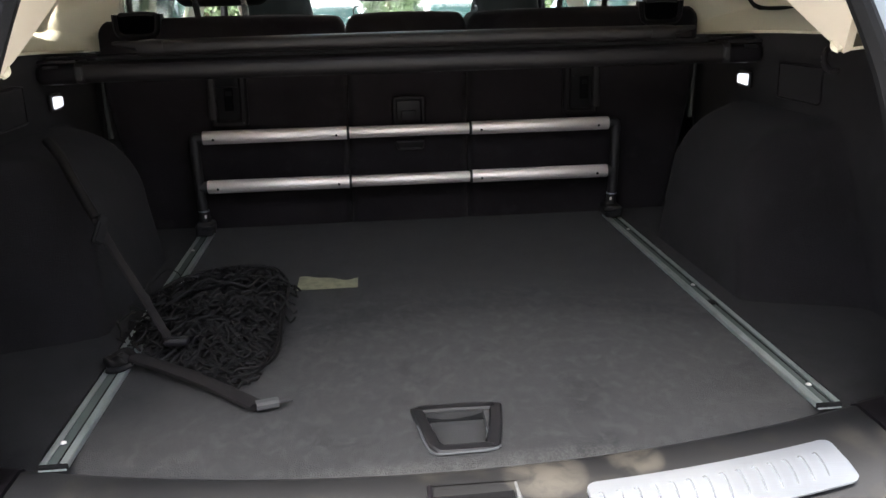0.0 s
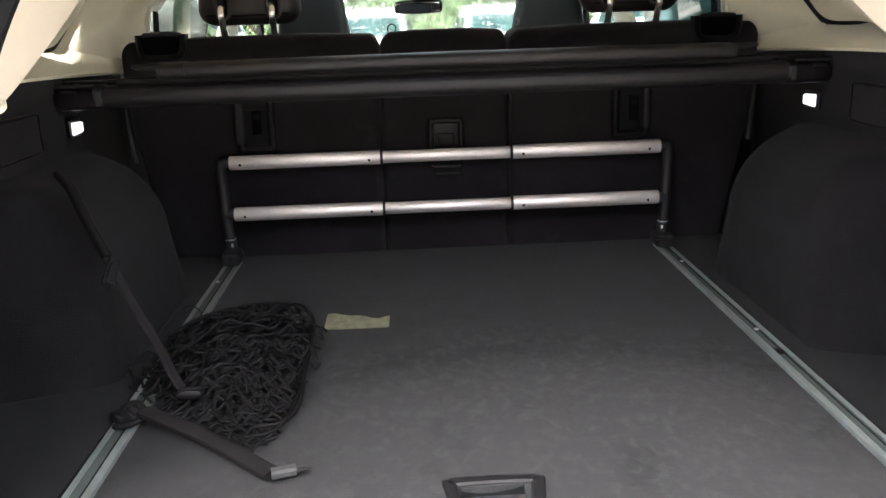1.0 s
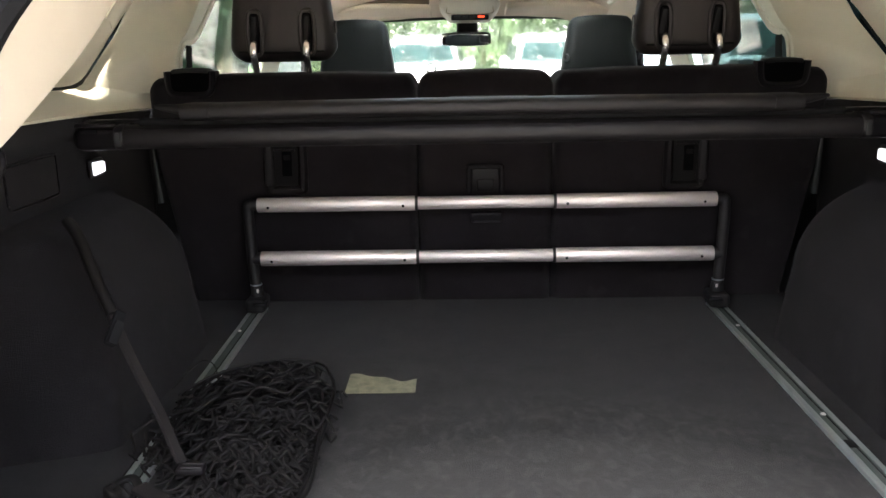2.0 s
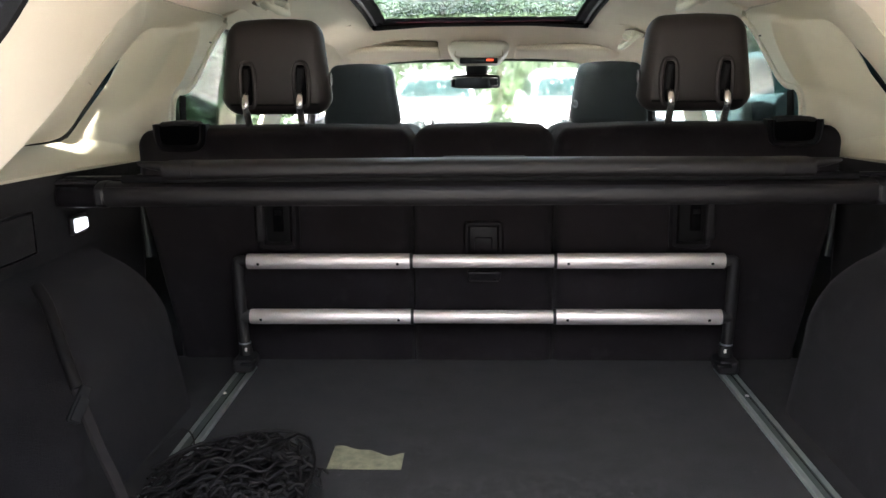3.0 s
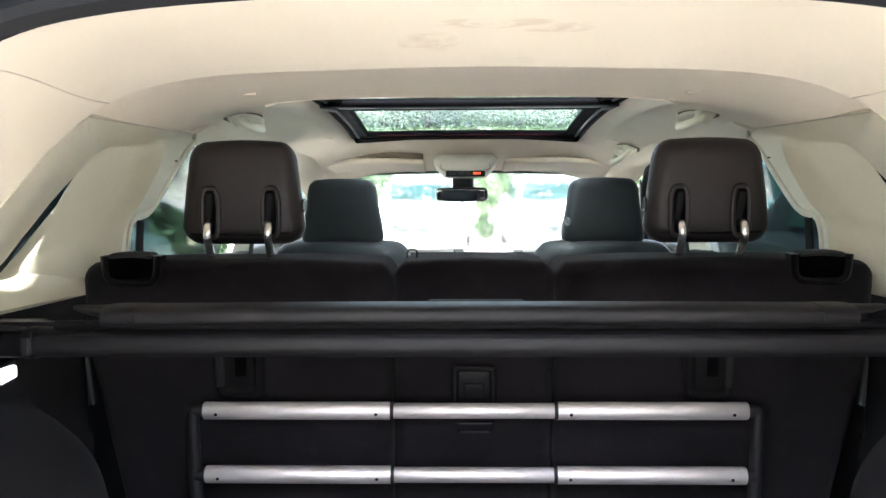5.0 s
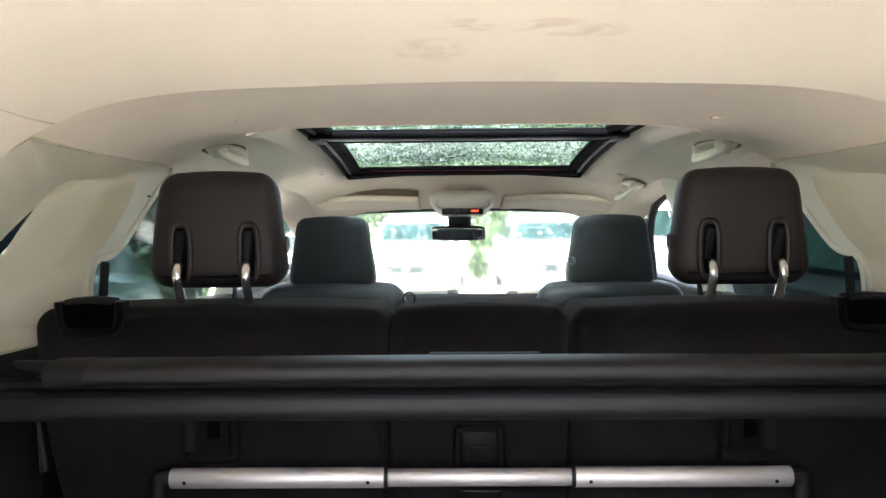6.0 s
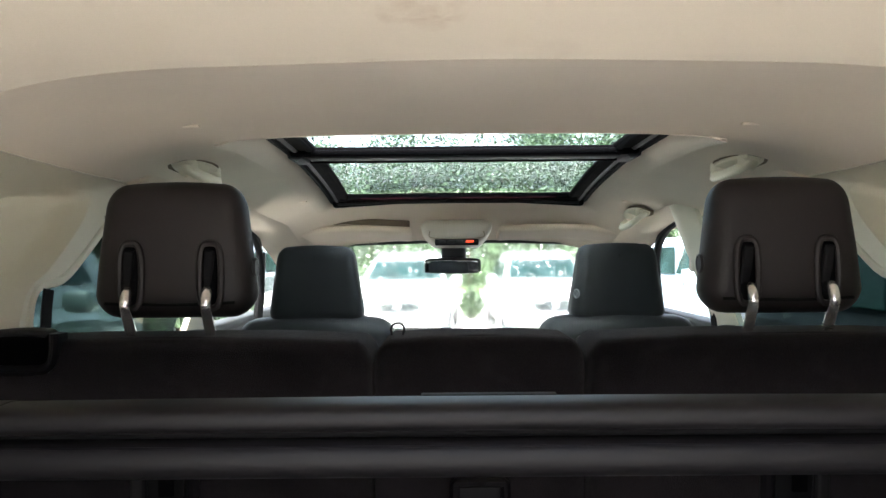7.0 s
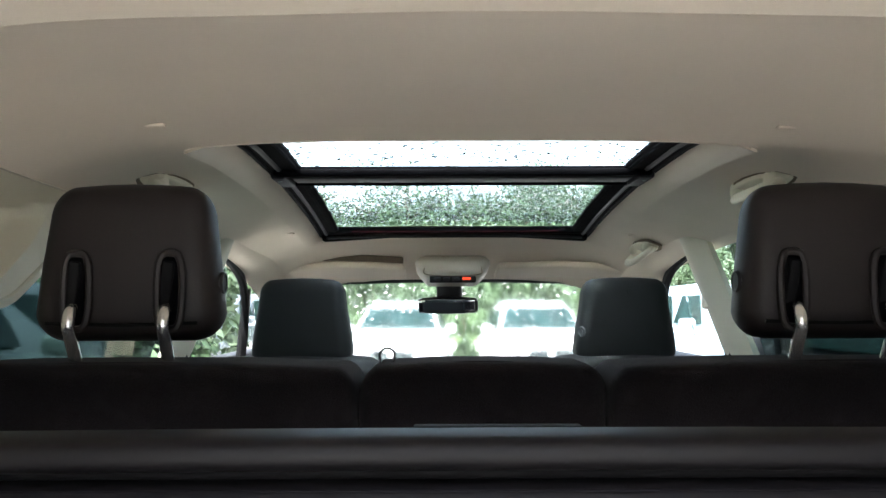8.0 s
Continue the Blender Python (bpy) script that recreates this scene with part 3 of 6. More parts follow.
part("blind_edge", rbox((0.70, 0.014, 0.012), (0, 2.588, 0.8205), 0.004, 3), FRAME, bar)
for sx in (-1, 1):
    part("bar_bracket", rbox((0.030, 0.120, 0.016), (sx * 0.362, 2.53, 0.8190), 0.005, 3), TRACK, bar)
    part("bracket_screw", lathe([(0.001, -0.002), (0.004, -0.002), (0.005, 0.0), (0.005, 0.003), (0.001, 0.003)], 10, "z", (sx * 0.362, 2.50, 0.8112)), DARKZINC, bar)
part("front_rail", rbox((0.76, 0.036, 0.022), (0, 3.362, 0.792), 0.006, 3), FRAME, sunroof)
part("front_seal", rbox((0.816, 0.040, 0.030), (0, 3.414, 0.790), 0.012, 5, lambda x, y, z: (x, y, z - 0.015 * (x / 0.41) ** 4)), FRAME, sunroof)
part("front_lip", rbox((0.78, 0.008, 0.008), (0, 3.388, 0.7795), 0.003, 3, lambda x, y, z: (x, y, z - 0.010 * (x / 0.41) ** 4)), TRACK, sunroof)
part("red_strip", rbox((0.62, 0.006, 0.004), (0, 3.340, 0.7865), 0.0015, 2), DARKRED, sunroof, "dark red strip along the frame")


def glass_z(y):
    return lerp_table([(2.0, 0.846), (2.5, 0.846), (2.62, 0.843), (3.0, 0.835), (3.4, 0.816)], y)


for y0, y1 in ((2.05, 2.54), (2.56, 3.43)):
    P = np.array([[(x, y, glass_z(y) - 0.012 * (x / 0.4) ** 2) for x in np.linspace(-0.36, 0.36, 9) * (1 + 0.11 * (y - 2.05) / 1.32)] for y in np.linspace(y0, y1, 9)])
    pane = part("pane", sheet(P, -0.004), ROOFGLASS, sunroof)
    pane.visible_shadow = y0 > 2.5   # the rear pane lets the daylight in; the front one is thick with rain

# edges of the moulded rear pillar panel: along the crease, under the roof and down beside the door; then its window opening
PILLAR_OUTER = [(0.54, 0.93, 0.44), (0.53, 1.0, 0.475), (0.515, 1.15, 0.557), (0.507, 1.27, 0.636), (0.502, 1.32, 0.667), (0.4975, 1.37, 0.694), (0.490, 1.405, 0.713),
                (0.525, 1.49, 0.722), (0.58, 1.82, 0.731), (0.61, 2.05, 0.7365), (0.624, 2.19, 0.740), (0.634, 2.275, 0.737), (0.638, 2.285, 0.722), (0.643, 2.22, 0.688), (0.650, 2.04, 0.577), (0.656, 1.945, 0.553), (0.66, 1.925, 0.46)]
PILLAR_INNER = [(0.555, 0.95, 0.452), (0.66, 1.2, 0.478), (0.715, 1.42, 0.492), (0.735, 1.60, 0.496), (0.736, 1.70, 0.544), (0.735, 1.80, 0.600), (0.724, 1.875, 0.647),
                (0.706, 1.93, 0.688), (0.69, 2.0, 0.706), (0.672, 2.065, 0.7125), (0.657, 2.105, 0.716), (0.650, 2.122, 0.711), (0.6485, 2.122, 0.698), (0.648, 2.08, 0.655), (0.650, 1.985, 0.590), (0.654, 1.915, 0.548), (0.658, 1.89, 0.46)]
REVEAL_NEAR = [(0.658, 1.89, 0.46), (0.654, 1.915, 0.548), (0.650, 1.985, 0.590), (0.648, 2.08, 0.655), (0.6485, 2.122, 0.698), (0.650, 2.122, 0.711), (0.657, 2.105, 0.716), (0.672, 2.065, 0.7125), (0.69, 2.0, 0.706), (0.706, 1.93, 0.688), (0.724, 1.875, 0.647)]
REVEAL_FAR = [(0.775, 1.645, 0.468), (0.769, 1.69, 0.488), (0.766, 1.79, 0.543), (0.760, 1.87, 0.592), (0.755, 1.905, 0.622), (0.750, 1.93, 0.645), (0.746, 1.945, 0.660), (0.744, 1.95, 0.668), (0.742, 1.945, 0.672), (0.740, 1.93, 0.670), (0.738, 1.89, 0.648)]


def ribbon(a, b, k, m, bulge=0.0, share=None):
    """A grid of points from line a to line b, knot to knot, bowed inwards by bulge where share(u) says so."""
    la, lb = smooth_path(a, k), smooth_path(b, k)
    n = len(la)
    grid = np.array([[tuple(p.lerp(q, j / (m - 1))) for j in range(m)] for p, q in zip(la, lb)])
    for i in range(n):
        f = share(i / (n - 1)) if share else 1.0
        for j in range(m):
            grid[i, j, 0] -= bulge * f * math.sin(math.pi * j / (m - 1))
    return grid


def skin(P, thick, middle=(0, 1.7, 0.6)):
    """A curved panel whose thickness lies on the side away from the inside of the car."""
    du, dv = np.gradient(P, axis=0), np.gradient(P, axis=1)
    away = np.sum(np.cross(du, dv) * (P - np.array(middle)))
    return sheet(P, thick if away > 0 else -thick)


# rear quarter: ledge, pillar panels and windows
for s, side in ((-1, "left"), (1, "right")):
    n = 0 if s < 0 else 1
    upper = thing("wall_" + side + "_upper", "cream plastic pillar trim round the rear quarter window", "pillar trim", kind="structure")
    ledge_low = [(s * 0.53, 0.92, 0.437), (s * 0.62, 0.96, 0.441), (s * 0.694, 1.08, 0.4475), (s * 0.698, 1.4, 0.4485), (s * 0.698, 1.7, 0.4385), (s * 0.694, 1.95, 0.4255)]
    ledge_top = [(s * 0.535, 0.925, 0.45), (s * 0.63, 1.0, 0.47), (s * 0.71, 1.2, 0.50), (s * 0.765, 1.45, 0.492), (s * 0.77, 1.66, 0.487), (s * 0.68, 1.93, 0.49)]
    part("ledge", sheet(between(ledge_low, ledge_top, 40, 8, 0.003, (s * 0.3, 0, -1)), 0.006 * s), CREAM, upper)
    # one moulded panel: rear pillar, band under the roof and band beside the rear door, round the deep window opening
    outer = mirror(PILLAR_OUTER, s)
    inner = mirror(PILLAR_INNER, s)
    grid = ribbon(outer, inner, 6, 15, 0.010 * s, lambda u: 1 - sstep(0.40, 0.52, u))
    part("pillar_panel", skin(grid, 0.006), CREAM, upper, angle=60)
    # deep reveal that runs out from the panel to the front edge of the quarter window
    grid_r = ribbon(mirror(REVEAL_NEAR, s), mirror(REVEAL_FAR, s), 6, 19)
    for i in range(grid_r.shape[0]):
        for j in range(grid_r.shape[1]):
            v = j / (grid_r.shape[1] - 1)
            grid_r[i, j, 0] += s * 0.030 * (sstep(0.0, 0.22, v) - v ** 0.8)
    part("window_reveal", skin(grid_r, 0.006), CREAM, upper, angle=60)
    part("trim_clip", rbox((0.004, 0.010, 0.0035), (s * 0.6425, 2.176, 0.676), 0.0012, 2), BLACK, upper, "tiny black trim clip")
    part("door_seal", sweep(smooth_path(mirror(PILLAR_OUTER[11:], s), 6), flat(0.010, 0.014)), CREAM, upper)
    # long cover plate beside the crease
    plate = []
    nu, nv = grid.shape[0] - 1, grid.shape[1] - 1
    for a in np.linspace(-1, 1, 19):
        row = []
        for b in np.linspace(-1, 1, 13):
            ca, cb = a * (1 - 0.05 * abs(b) ** 5), b * (1 - 0.12 * abs(a) ** 9)
            fu, fv = nu * (0.150 + 0.085 * (ca + 1) / 2 + 0.050 * (cb + 1) / 2), nv * (0.02 + 0.44 * (cb + 1) / 2)
            iu, iv = int(fu), int(fv)
            du, dv = fu - iu, fv - iv
            p = grid[iu, iv] * (1 - du) * (1 - dv) + grid[iu + 1, iv] * du * (1 - dv) + grid[iu, iv + 1] * (1 - du) * dv + grid[iu + 1, iv + 1] * du * dv
            row.append((p[0] - s * 0.0022, p[1] - 0.0010, p[2]))
        plate.append(row)
    part("airbag_cover", skin(np.array(plate), 0.004), CREAM, upper, "long cream cover plate")
    win = thing("window_" + str(2 + n), "tinted rear quarter window with a black rubber edge", "window", kind="structure")
    P = between([(s * 0.79, 1.30, 0.46), (s * 0.795, 1.55, 0.46), (s * 0.80, 1.90, 0.46)], [(s * 0.765, 1.52, 0.69), (s * 0.77, 1.80, 0.695), (s * 0.77, 2.12, 0.695)], 8, 8)
    pane = part("pane", sheet(P, 0.004 * s), DARKTINT, win)
    pane.visible_shadow = False
    part("window_frame", sweep(smooth_path([(s * 0.77, 1.30, 0.495), (s * 0.778, 1.45, 0.49), (s * 0.778, 1.63, 0.487), (s * 0.768, 1.665, 0.495), (s * 0.768, 1.72, 0.525), (s * 0.768, 1.84, 0.592)], 6),
                               flat(0.02, 0.014)), RUBBER, win)

    # thin dark joints between the trim panels
    line = smooth_path([(x, y, z - 0.0006) for x, y, z in mirror(PILLAR_OUTER[7:12], s)], 6)
    part("panel_joint", sweep(line, ring(0.0009, 5)), JOINT, upper)
    line = []
    for j in range(14):
        k = 18.7 + 5.9 * (j / 13) ** 2
        k = k if s < 0 else 89 - k
        a, b = HEADER_GRID[int(k)][j], HEADER_GRID[int(k) + 1][j]
        line.append(Vector(a).lerp(Vector(b), k - int(k)) + Vector((0, 0, -0.0004)))
    part("header_joint", sweep(smooth_path(line, 3), ring(0.0007, 5)), JOINT, upper)

# headliner clips
for x, y in ((-0.41, 1.91), (0.41, 1.93), (-0.47, 3.2), (0.5, 3.2)):
    solid("headliner_clip", rbox((0.026, 0.013, 0.005), (x, y, roof_z(x, y) - 0.0005), 0.0024, 3), HEADLINER, "small cream plastic clip pressed into the headliner", "clip", "headliner clips")

# ---- setting: cabin sides, front and outer shell ----
for s, side in ((-1, "left"), (1, "right")):
    k = 0 if s < 0 else 1
    cabin = thing("wall_" + side + "_cabin", "cabin side with cream pillars and charcoal door trim", "door trim", kind="structure")
    # door cards below the windows
    P = np.array([[(s * (0.70 + 0.03 * math.sin(v * 3.0)), y, -0.45 + 0.845 * v) for v in np.linspace(0, 1, 12)] for y in np.linspace(1.88, 4.3, 30)])
    part("door_card", sheet(P, 0.02 * s), BLACK, cabin)
    part("door_sill", rbox((0.06, 2.35, 0.03), (s * 0.715, 3.08, 0.40), 0.012, 3), GREYLEATHER, cabin)
    # rail above the doors
    rail = [(s * 0.645, 2.30, 0.742), (s * 0.65, 2.6, 0.742), (s * 0.64, 3.0, 0.735), (s * 0.625, 3.4, 0.70), (s * 0.615, 3.7, 0.63), (s * 0.625, 4.1, 0.49), (s * 0.64, 4.35, 0.39)]
    rail_out = [(s * 0.70, 2.2, 0.735), (s * 0.70, 2.6, 0.735), (s * 0.69, 3.0, 0.725), (s * 0.675, 3.35, 0.685), (s * 0.66, 3.62, 0.615), (s * 0.67, 4.0, 0.48), (s * 0.68, 4.25, 0.38)]
    rail_in = [(s * 0.60, 2.30, 0.775), (s * 0.60, 2.6, 0.78), (s * 0.59, 3.0, 0.77), (s * 0.575, 3.4, 0.735), (s * 0.58, 3.75, 0.66), (s * 0.60, 4.15, 0.51), (s * 0.62, 4.4, 0.40)]
    part("cant_rail", sheet(between(rail_in, rail_out, 40, 8, 0.012, (-s, 0, -0.5)), 0.012 * s), HEADLINER, cabin)
    part("door_seal", sweep(smooth_path([(s * 0.675, 3.50, 0.40), (s * 0.668, 3.505, 0.50), (s * 0.664, 3.49, 0.59), (s * 0.66, 3.43, 0.65), (s * 0.66, 3.32, 0.69), (s * 0.66, 3.17, 0.715), (s * 0.66, 3.06, 0.72)], 6),
                            flat(0.022, 0.03)), RUBBER, cabin)
    part("front_quarter", sheet(between([(s * 0.672, 3.51, 0.40), (s * 0.665, 3.51, 0.52), (s * 0.658, 3.49, 0.62)], [(s * 0.69, 3.59, 0.40), (s * 0.68, 3.59, 0.52), (s * 0.67, 3.57, 0.62)], 10, 4), 0.01 * s), BLACK, cabin)
    # middle pillar with belt slide
    pil = part("middle_pillar", sheet(between([(s * 0.628, 3.10, 0.745), (s * 0.655, 3.09, 0.66), (s * 0.695, 3.05, 0.52), (s * 0.735, 3.02, 0.38)],
                                              [(s * 0.645, 2.985, 0.745), (s * 0.668, 2.955, 0.66), (s * 0.705, 2.90, 0.52), (s * 0.745, 2.86, 0.38)], 16, 8, 0.025, (-s, 0, 0)), 0.02 * s), CREAM, cabin)
    part("belt_slide", rbox((0.02, 0.045, 0.12), (s * 0.624, 3.04, 0.675), 0.01, 4, turn=Euler((radians(-8), radians(-s * 16), 0)).to_matrix()), CREAM, pil, "cream seat belt height slide")
    part("belt_anchor", rbox((0.022, 0.05, 0.035), (s * 0.650, 3.02, 0.57), 0.009, 4), CREAM, pil)
    part("belt", sweep([(s * 0.657, 3.01, 0.565), (s * 0.672, 2.98, 0.5), (s * 0.682, 2.96, 0.42), (s * 0.688, 2.95, 0.32)], flat(0.045, 0.003), up=(s, 0, 0.2)), WEBBING, pil, "black seat belt webbing")
    part("pillar_foot", rbox((0.03, 0.15, 0.5), (s * 0.69, 2.92, 0.13), 0.01, 3), BLACK, cabin)
    part("door_divider", sweep([(s * 0.775, 2.06, 0.40), (s * 0.765, 2.10, 0.58), (s * 0.74, 2.16, 0.74)], flat(0.02, 0.025)), RUBBER, cabin)
    # rear belt hanging by the seat
    part("rear_belt", sweep(smooth_path([(s * 0.643, 1.962, 0.556), (s * 0.644, 1.956, 0.52), (s * 0.646, 1.952, 0.44)], 4), flat(0.022, 0.004), up=(s, 0.25, 0.1)), WEBBING, cabin)
    # door windows
    for m, (ya, yb) in enumerate(((2.05, 2.97), (3.02, 3.56))):
        win = thing("window_" + str(4 + 2 * k + m), "side door window wet with a few drops", "window", kind="structure")
        P = np.array([[(s * (0.79 - 0.065 * v), y + 0.12 * v * (1 - m), 0.39 + 0.36 * v) for v in np.linspace(0, 1, 6)] for y in np.linspace(ya - 0.1, yb, 8)])
        pane = part("pane", sheet(P, 0.004 * s), GLASS if m else TINT, win)
        pane.visible_shadow = False

# windscreen
win = thing("window_8", "raked windscreen spotted with raindrops", "windscreen", kind="structure")


def screen_point(u, v):
    x = u * (0.62 + 0.10 * (1 - v))
    return (x, 4.74 - 0.76 * v - 0.14 * (u * u), 0.265 + 0.42 * v - 0.02 * u * u)


P = np.array([[screen_point(u, v) for v in np.linspace(0, 1, 10)] for u in np.linspace(-1, 1, 21)])
pane = part("pane", sheet(P, 0.005), WETGLASS, win)
pane.visible_shadow = False
part("header_band", sheet(np.array([[screen_point(u, v) for v in np.linspace(0.93, 1.08, 4)] for u in np.linspace(-1, 1, 21)]), -0.02), BLACK, win)

# dashboard
dash = thing("dashboard", "charcoal dashboard top with satin air vents", "dashboard", kind="structure")
P = np.array([[(x, y, z - 0.012 * (x / 0.7) ** 2) for y, z in ((3.64, -0.1), (3.61, 0.16), (3.60, 0.27), (3.62, 0.312), (3.70, 0.318), (3.86, 0.300), (4.15, 0.262), (4.72, 0.205))] for x in np.linspace(-0.74, 0.74, 21)])
part("top", sheet(P, 0.02), DASH, dash)
for x in (-0.06, 0.09):
    vent = part("air_vent", rbox((0.11, 0.03, 0.05), (x, 3.595, 0.300), 0.010, 4), SATIN, dash)
    part("vent_bar", rbox((0.045, 0.012, 0.007), (x, 3.578, 0.3235), 0.002, 2), STEEL, vent)
wheel_bm = sweep([(-0.37 + 0.185 * math.cos(a), 3.42 + 0.07 * math.sin(a), 0.2 + 0.17 * math.sin(a)) for a in np.linspace(0, 2 * math.pi, 33)[:-1]], ring(0.016, 8), closed=True)
wheel = thing("steering_wheel", "charcoal leather steering wheel", "steering wheel")
part("rim", wheel_bm, GREYLEATHER, wheel)
part("hub", rbox((0.16, 0.06, 0.12), (-0.37, 3.45, 0.2), 0.03, 4), GREYLEATHER, wheel)
part("spoke", rbox((0.34, 0.02, 0.03), (-0.37, 3.43, 0.2), 0.008, 3), SATIN, wheel)
part("column", rbox((0.1, 0.25, 0.1), (-0.37, 3.58, 0.18), 0.03, 4), BLACK, wheel)

# outer skin that closes the car: roof, sides below the windows, bonnet, underbody, raised tailgate
body = thing("wall_outer_body", "dark outer body of the car with its raised tailgate", "car body", kind="structure")
ys = np.concatenate([np.linspace(0.97, 2.03, 12), np.linspace(2.06, 3.43, 16), np.linspace(3.45, 3.99, 8)])
P = np.array([[(f * 0.70 if abs(f) > 0.57 else f / 0.55 * 0.385, y, lerp_table([(0.9, 0.815), (1.5, 0.85), (2.2, 0.872), (2.7, 0.868), (3.0, 0.857), (3.3, 0.834), (3.38, 0.815), (3.43, 0.797), (3.8, 0.748), (4.0, 0.69)], y) - 0.05 * abs(f) ** 3)
               for f in np.concatenate([np.linspace(-1, -0.58, 5), np.linspace(-0.55, 0.55, 9), np.linspace(0.58, 1, 5)])] for y in ys])
mask = np.array([[2.05 <= ys[i] and ys[i + 1] <= 3.44 and 5 <= j < 13 for j in range(P.shape[1] - 1)] for i in range(len(ys) - 1)])
part("roof", sheet(P, 0.015, mask=mask), GREYPAINT, body)
for s in (-1, 1):
    P = np.array([[(s * (0.81 + 0.13 * math.sin(min(1, (1 - v) * 3.0) * math.pi / 2)), y, -0.42 + 0.80 * v) for v in np.linspace(0, 1, 10)] for y in np.linspace(0.58, 5.2, 24)])
    part("side_skin", sheet(P, -0.02 * s), GREYPAINT, body)
    P = between([(s * 0.80, 0.72, 0.38), (s * 0.72, 0.86, 0.62), (s * 0.66, 0.99, 0.80)], [(s * 0.85, 1.40, 0.38), (s * 0.80, 1.51, 0.60), (s * 0.68, 1.75, 0.86)], 12, 6)
    part("rear_pillar_skin", sheet(P, -0.01 * s), GREYPAINT, body)
    P = between([(s * 0.66, 0.95, 0.80), (s * 0.67, 2.0, 0.855), (s * 0.67, 3.0, 0.85), (s * 0.66, 3.6, 0.80)], [(s * 0.73, 0.95, 0.735), (s * 0.775, 1.5, 0.705), (s * 0.78, 2.0, 0.705), (s * 0.735, 3.0, 0.725), (s * 0.69, 3.5, 0.69)], 24, 5, 0.01, (s, 0, 0.5))
    part("roof_side", sheet(P, 0.012 * s), GREYPAINT, body)
    part("tail_pillar", sheet(between(mirror(SEAL[3:], s), [(s * 0.66, 0.97, 0.80), (s * 0.70, 0.92, 0.72), (s * 0.78, 0.80, 0.5), (s * 0.85, 0.70, 0.38), (s * 0.88, 0.60, 0.2), (s * 0.9, 0.58, -0.05)], 26, 4), -0.01 * s),
         GREYPAINT, body)
part("tail_header", sheet(between(mirror(SEAL[:5], -1)[::-1] + SEAL[1:5], [(-0.66, 0.96, 0.80), (-0.3, 0.955, 0.815), (0, 0.955, 0.82), (0.3, 0.955, 0.815), (0.66, 0.96, 0.80)], 30, 4), -0.01), GREYPAINT, body)
part("seal", sweep(smooth_path(mirror(SEAL[:], -1)[::-1] + SEAL[1:], 5), flat(0.024, 0.026, 0.008), up=(0, 1, 0.2)), RUBBER, body, "black rubber tailgate seal")
P = np.array([[(x, y, z - 0.03 * (x / 0.8) ** 2) for y, z in ((4.68, 0.190), (4.95, 0.180), (5.3, 0.145), (5.6, 0.06), (5.68, -0.1), (5.68, -0.4))] for x in np.linspace(-0.86, 0.86, 13)])
# silver unlike the grey body, to bounce light up onto the headliner
part("bonnet", sheet(P, 0.02), SILVERPAINT, body, "silver bonnet")
part("underbody", rbox((1.8, 5.0, 0.06), (0, 3.1, -0.47), 0.02, 2), RUBBER, body)
part("bumper", rbox((1.7, 0.14, 0.3), (0, 0.50, -0.2), 0.05, 4), BLACK, body)
P = np.array([[(x, 0.96 - 0.83 * v, 0.86 + 0.62 * v - 0.12 * v * v - 0.05 * (x / 0.6) ** 2) for v in np.linspace(0, 1, 10)] for x in np.linspace(-0.80, 0.80, 13)])
part("tailgate", sheet(P, -0.05), GREYPAINT, body)
for x in (-0.80, 0.80):
    for y in (1.35, 4.35):
        w = part("wheel", lathe([(0.05, -0.11), (0.24, -0.115), (0.345, -0.09), (0.355, -0.05), (0.355, 0.05), (0.345, 0.09), (0.24, 0.115), (0.05, 0.11)], 28, "x", (x, y, GROUND + 0.355)), TYRE, body)
        part("rim", lathe([(0.03, 0.02), (0.05, 0.1), (0.2, 0.1), (0.235, 0.122), (0.245, 0.11)] if x > 0 else [(0.03, -0.02), (0.05, -0.1), (0.2, -0.1), (0.235, -0.122), (0.245, -0.11)], 28, "x", (x, y, GROUND + 0.355)), ALLOY, w)

# ---- fittings of the boot ----
# two floor rails
def rail_x(y, s):
    return (0.4782 if s < 0 else 0.4795) + 0.0085 * (y - 0.76) / 1.02   # the rails run in a little towards the sill


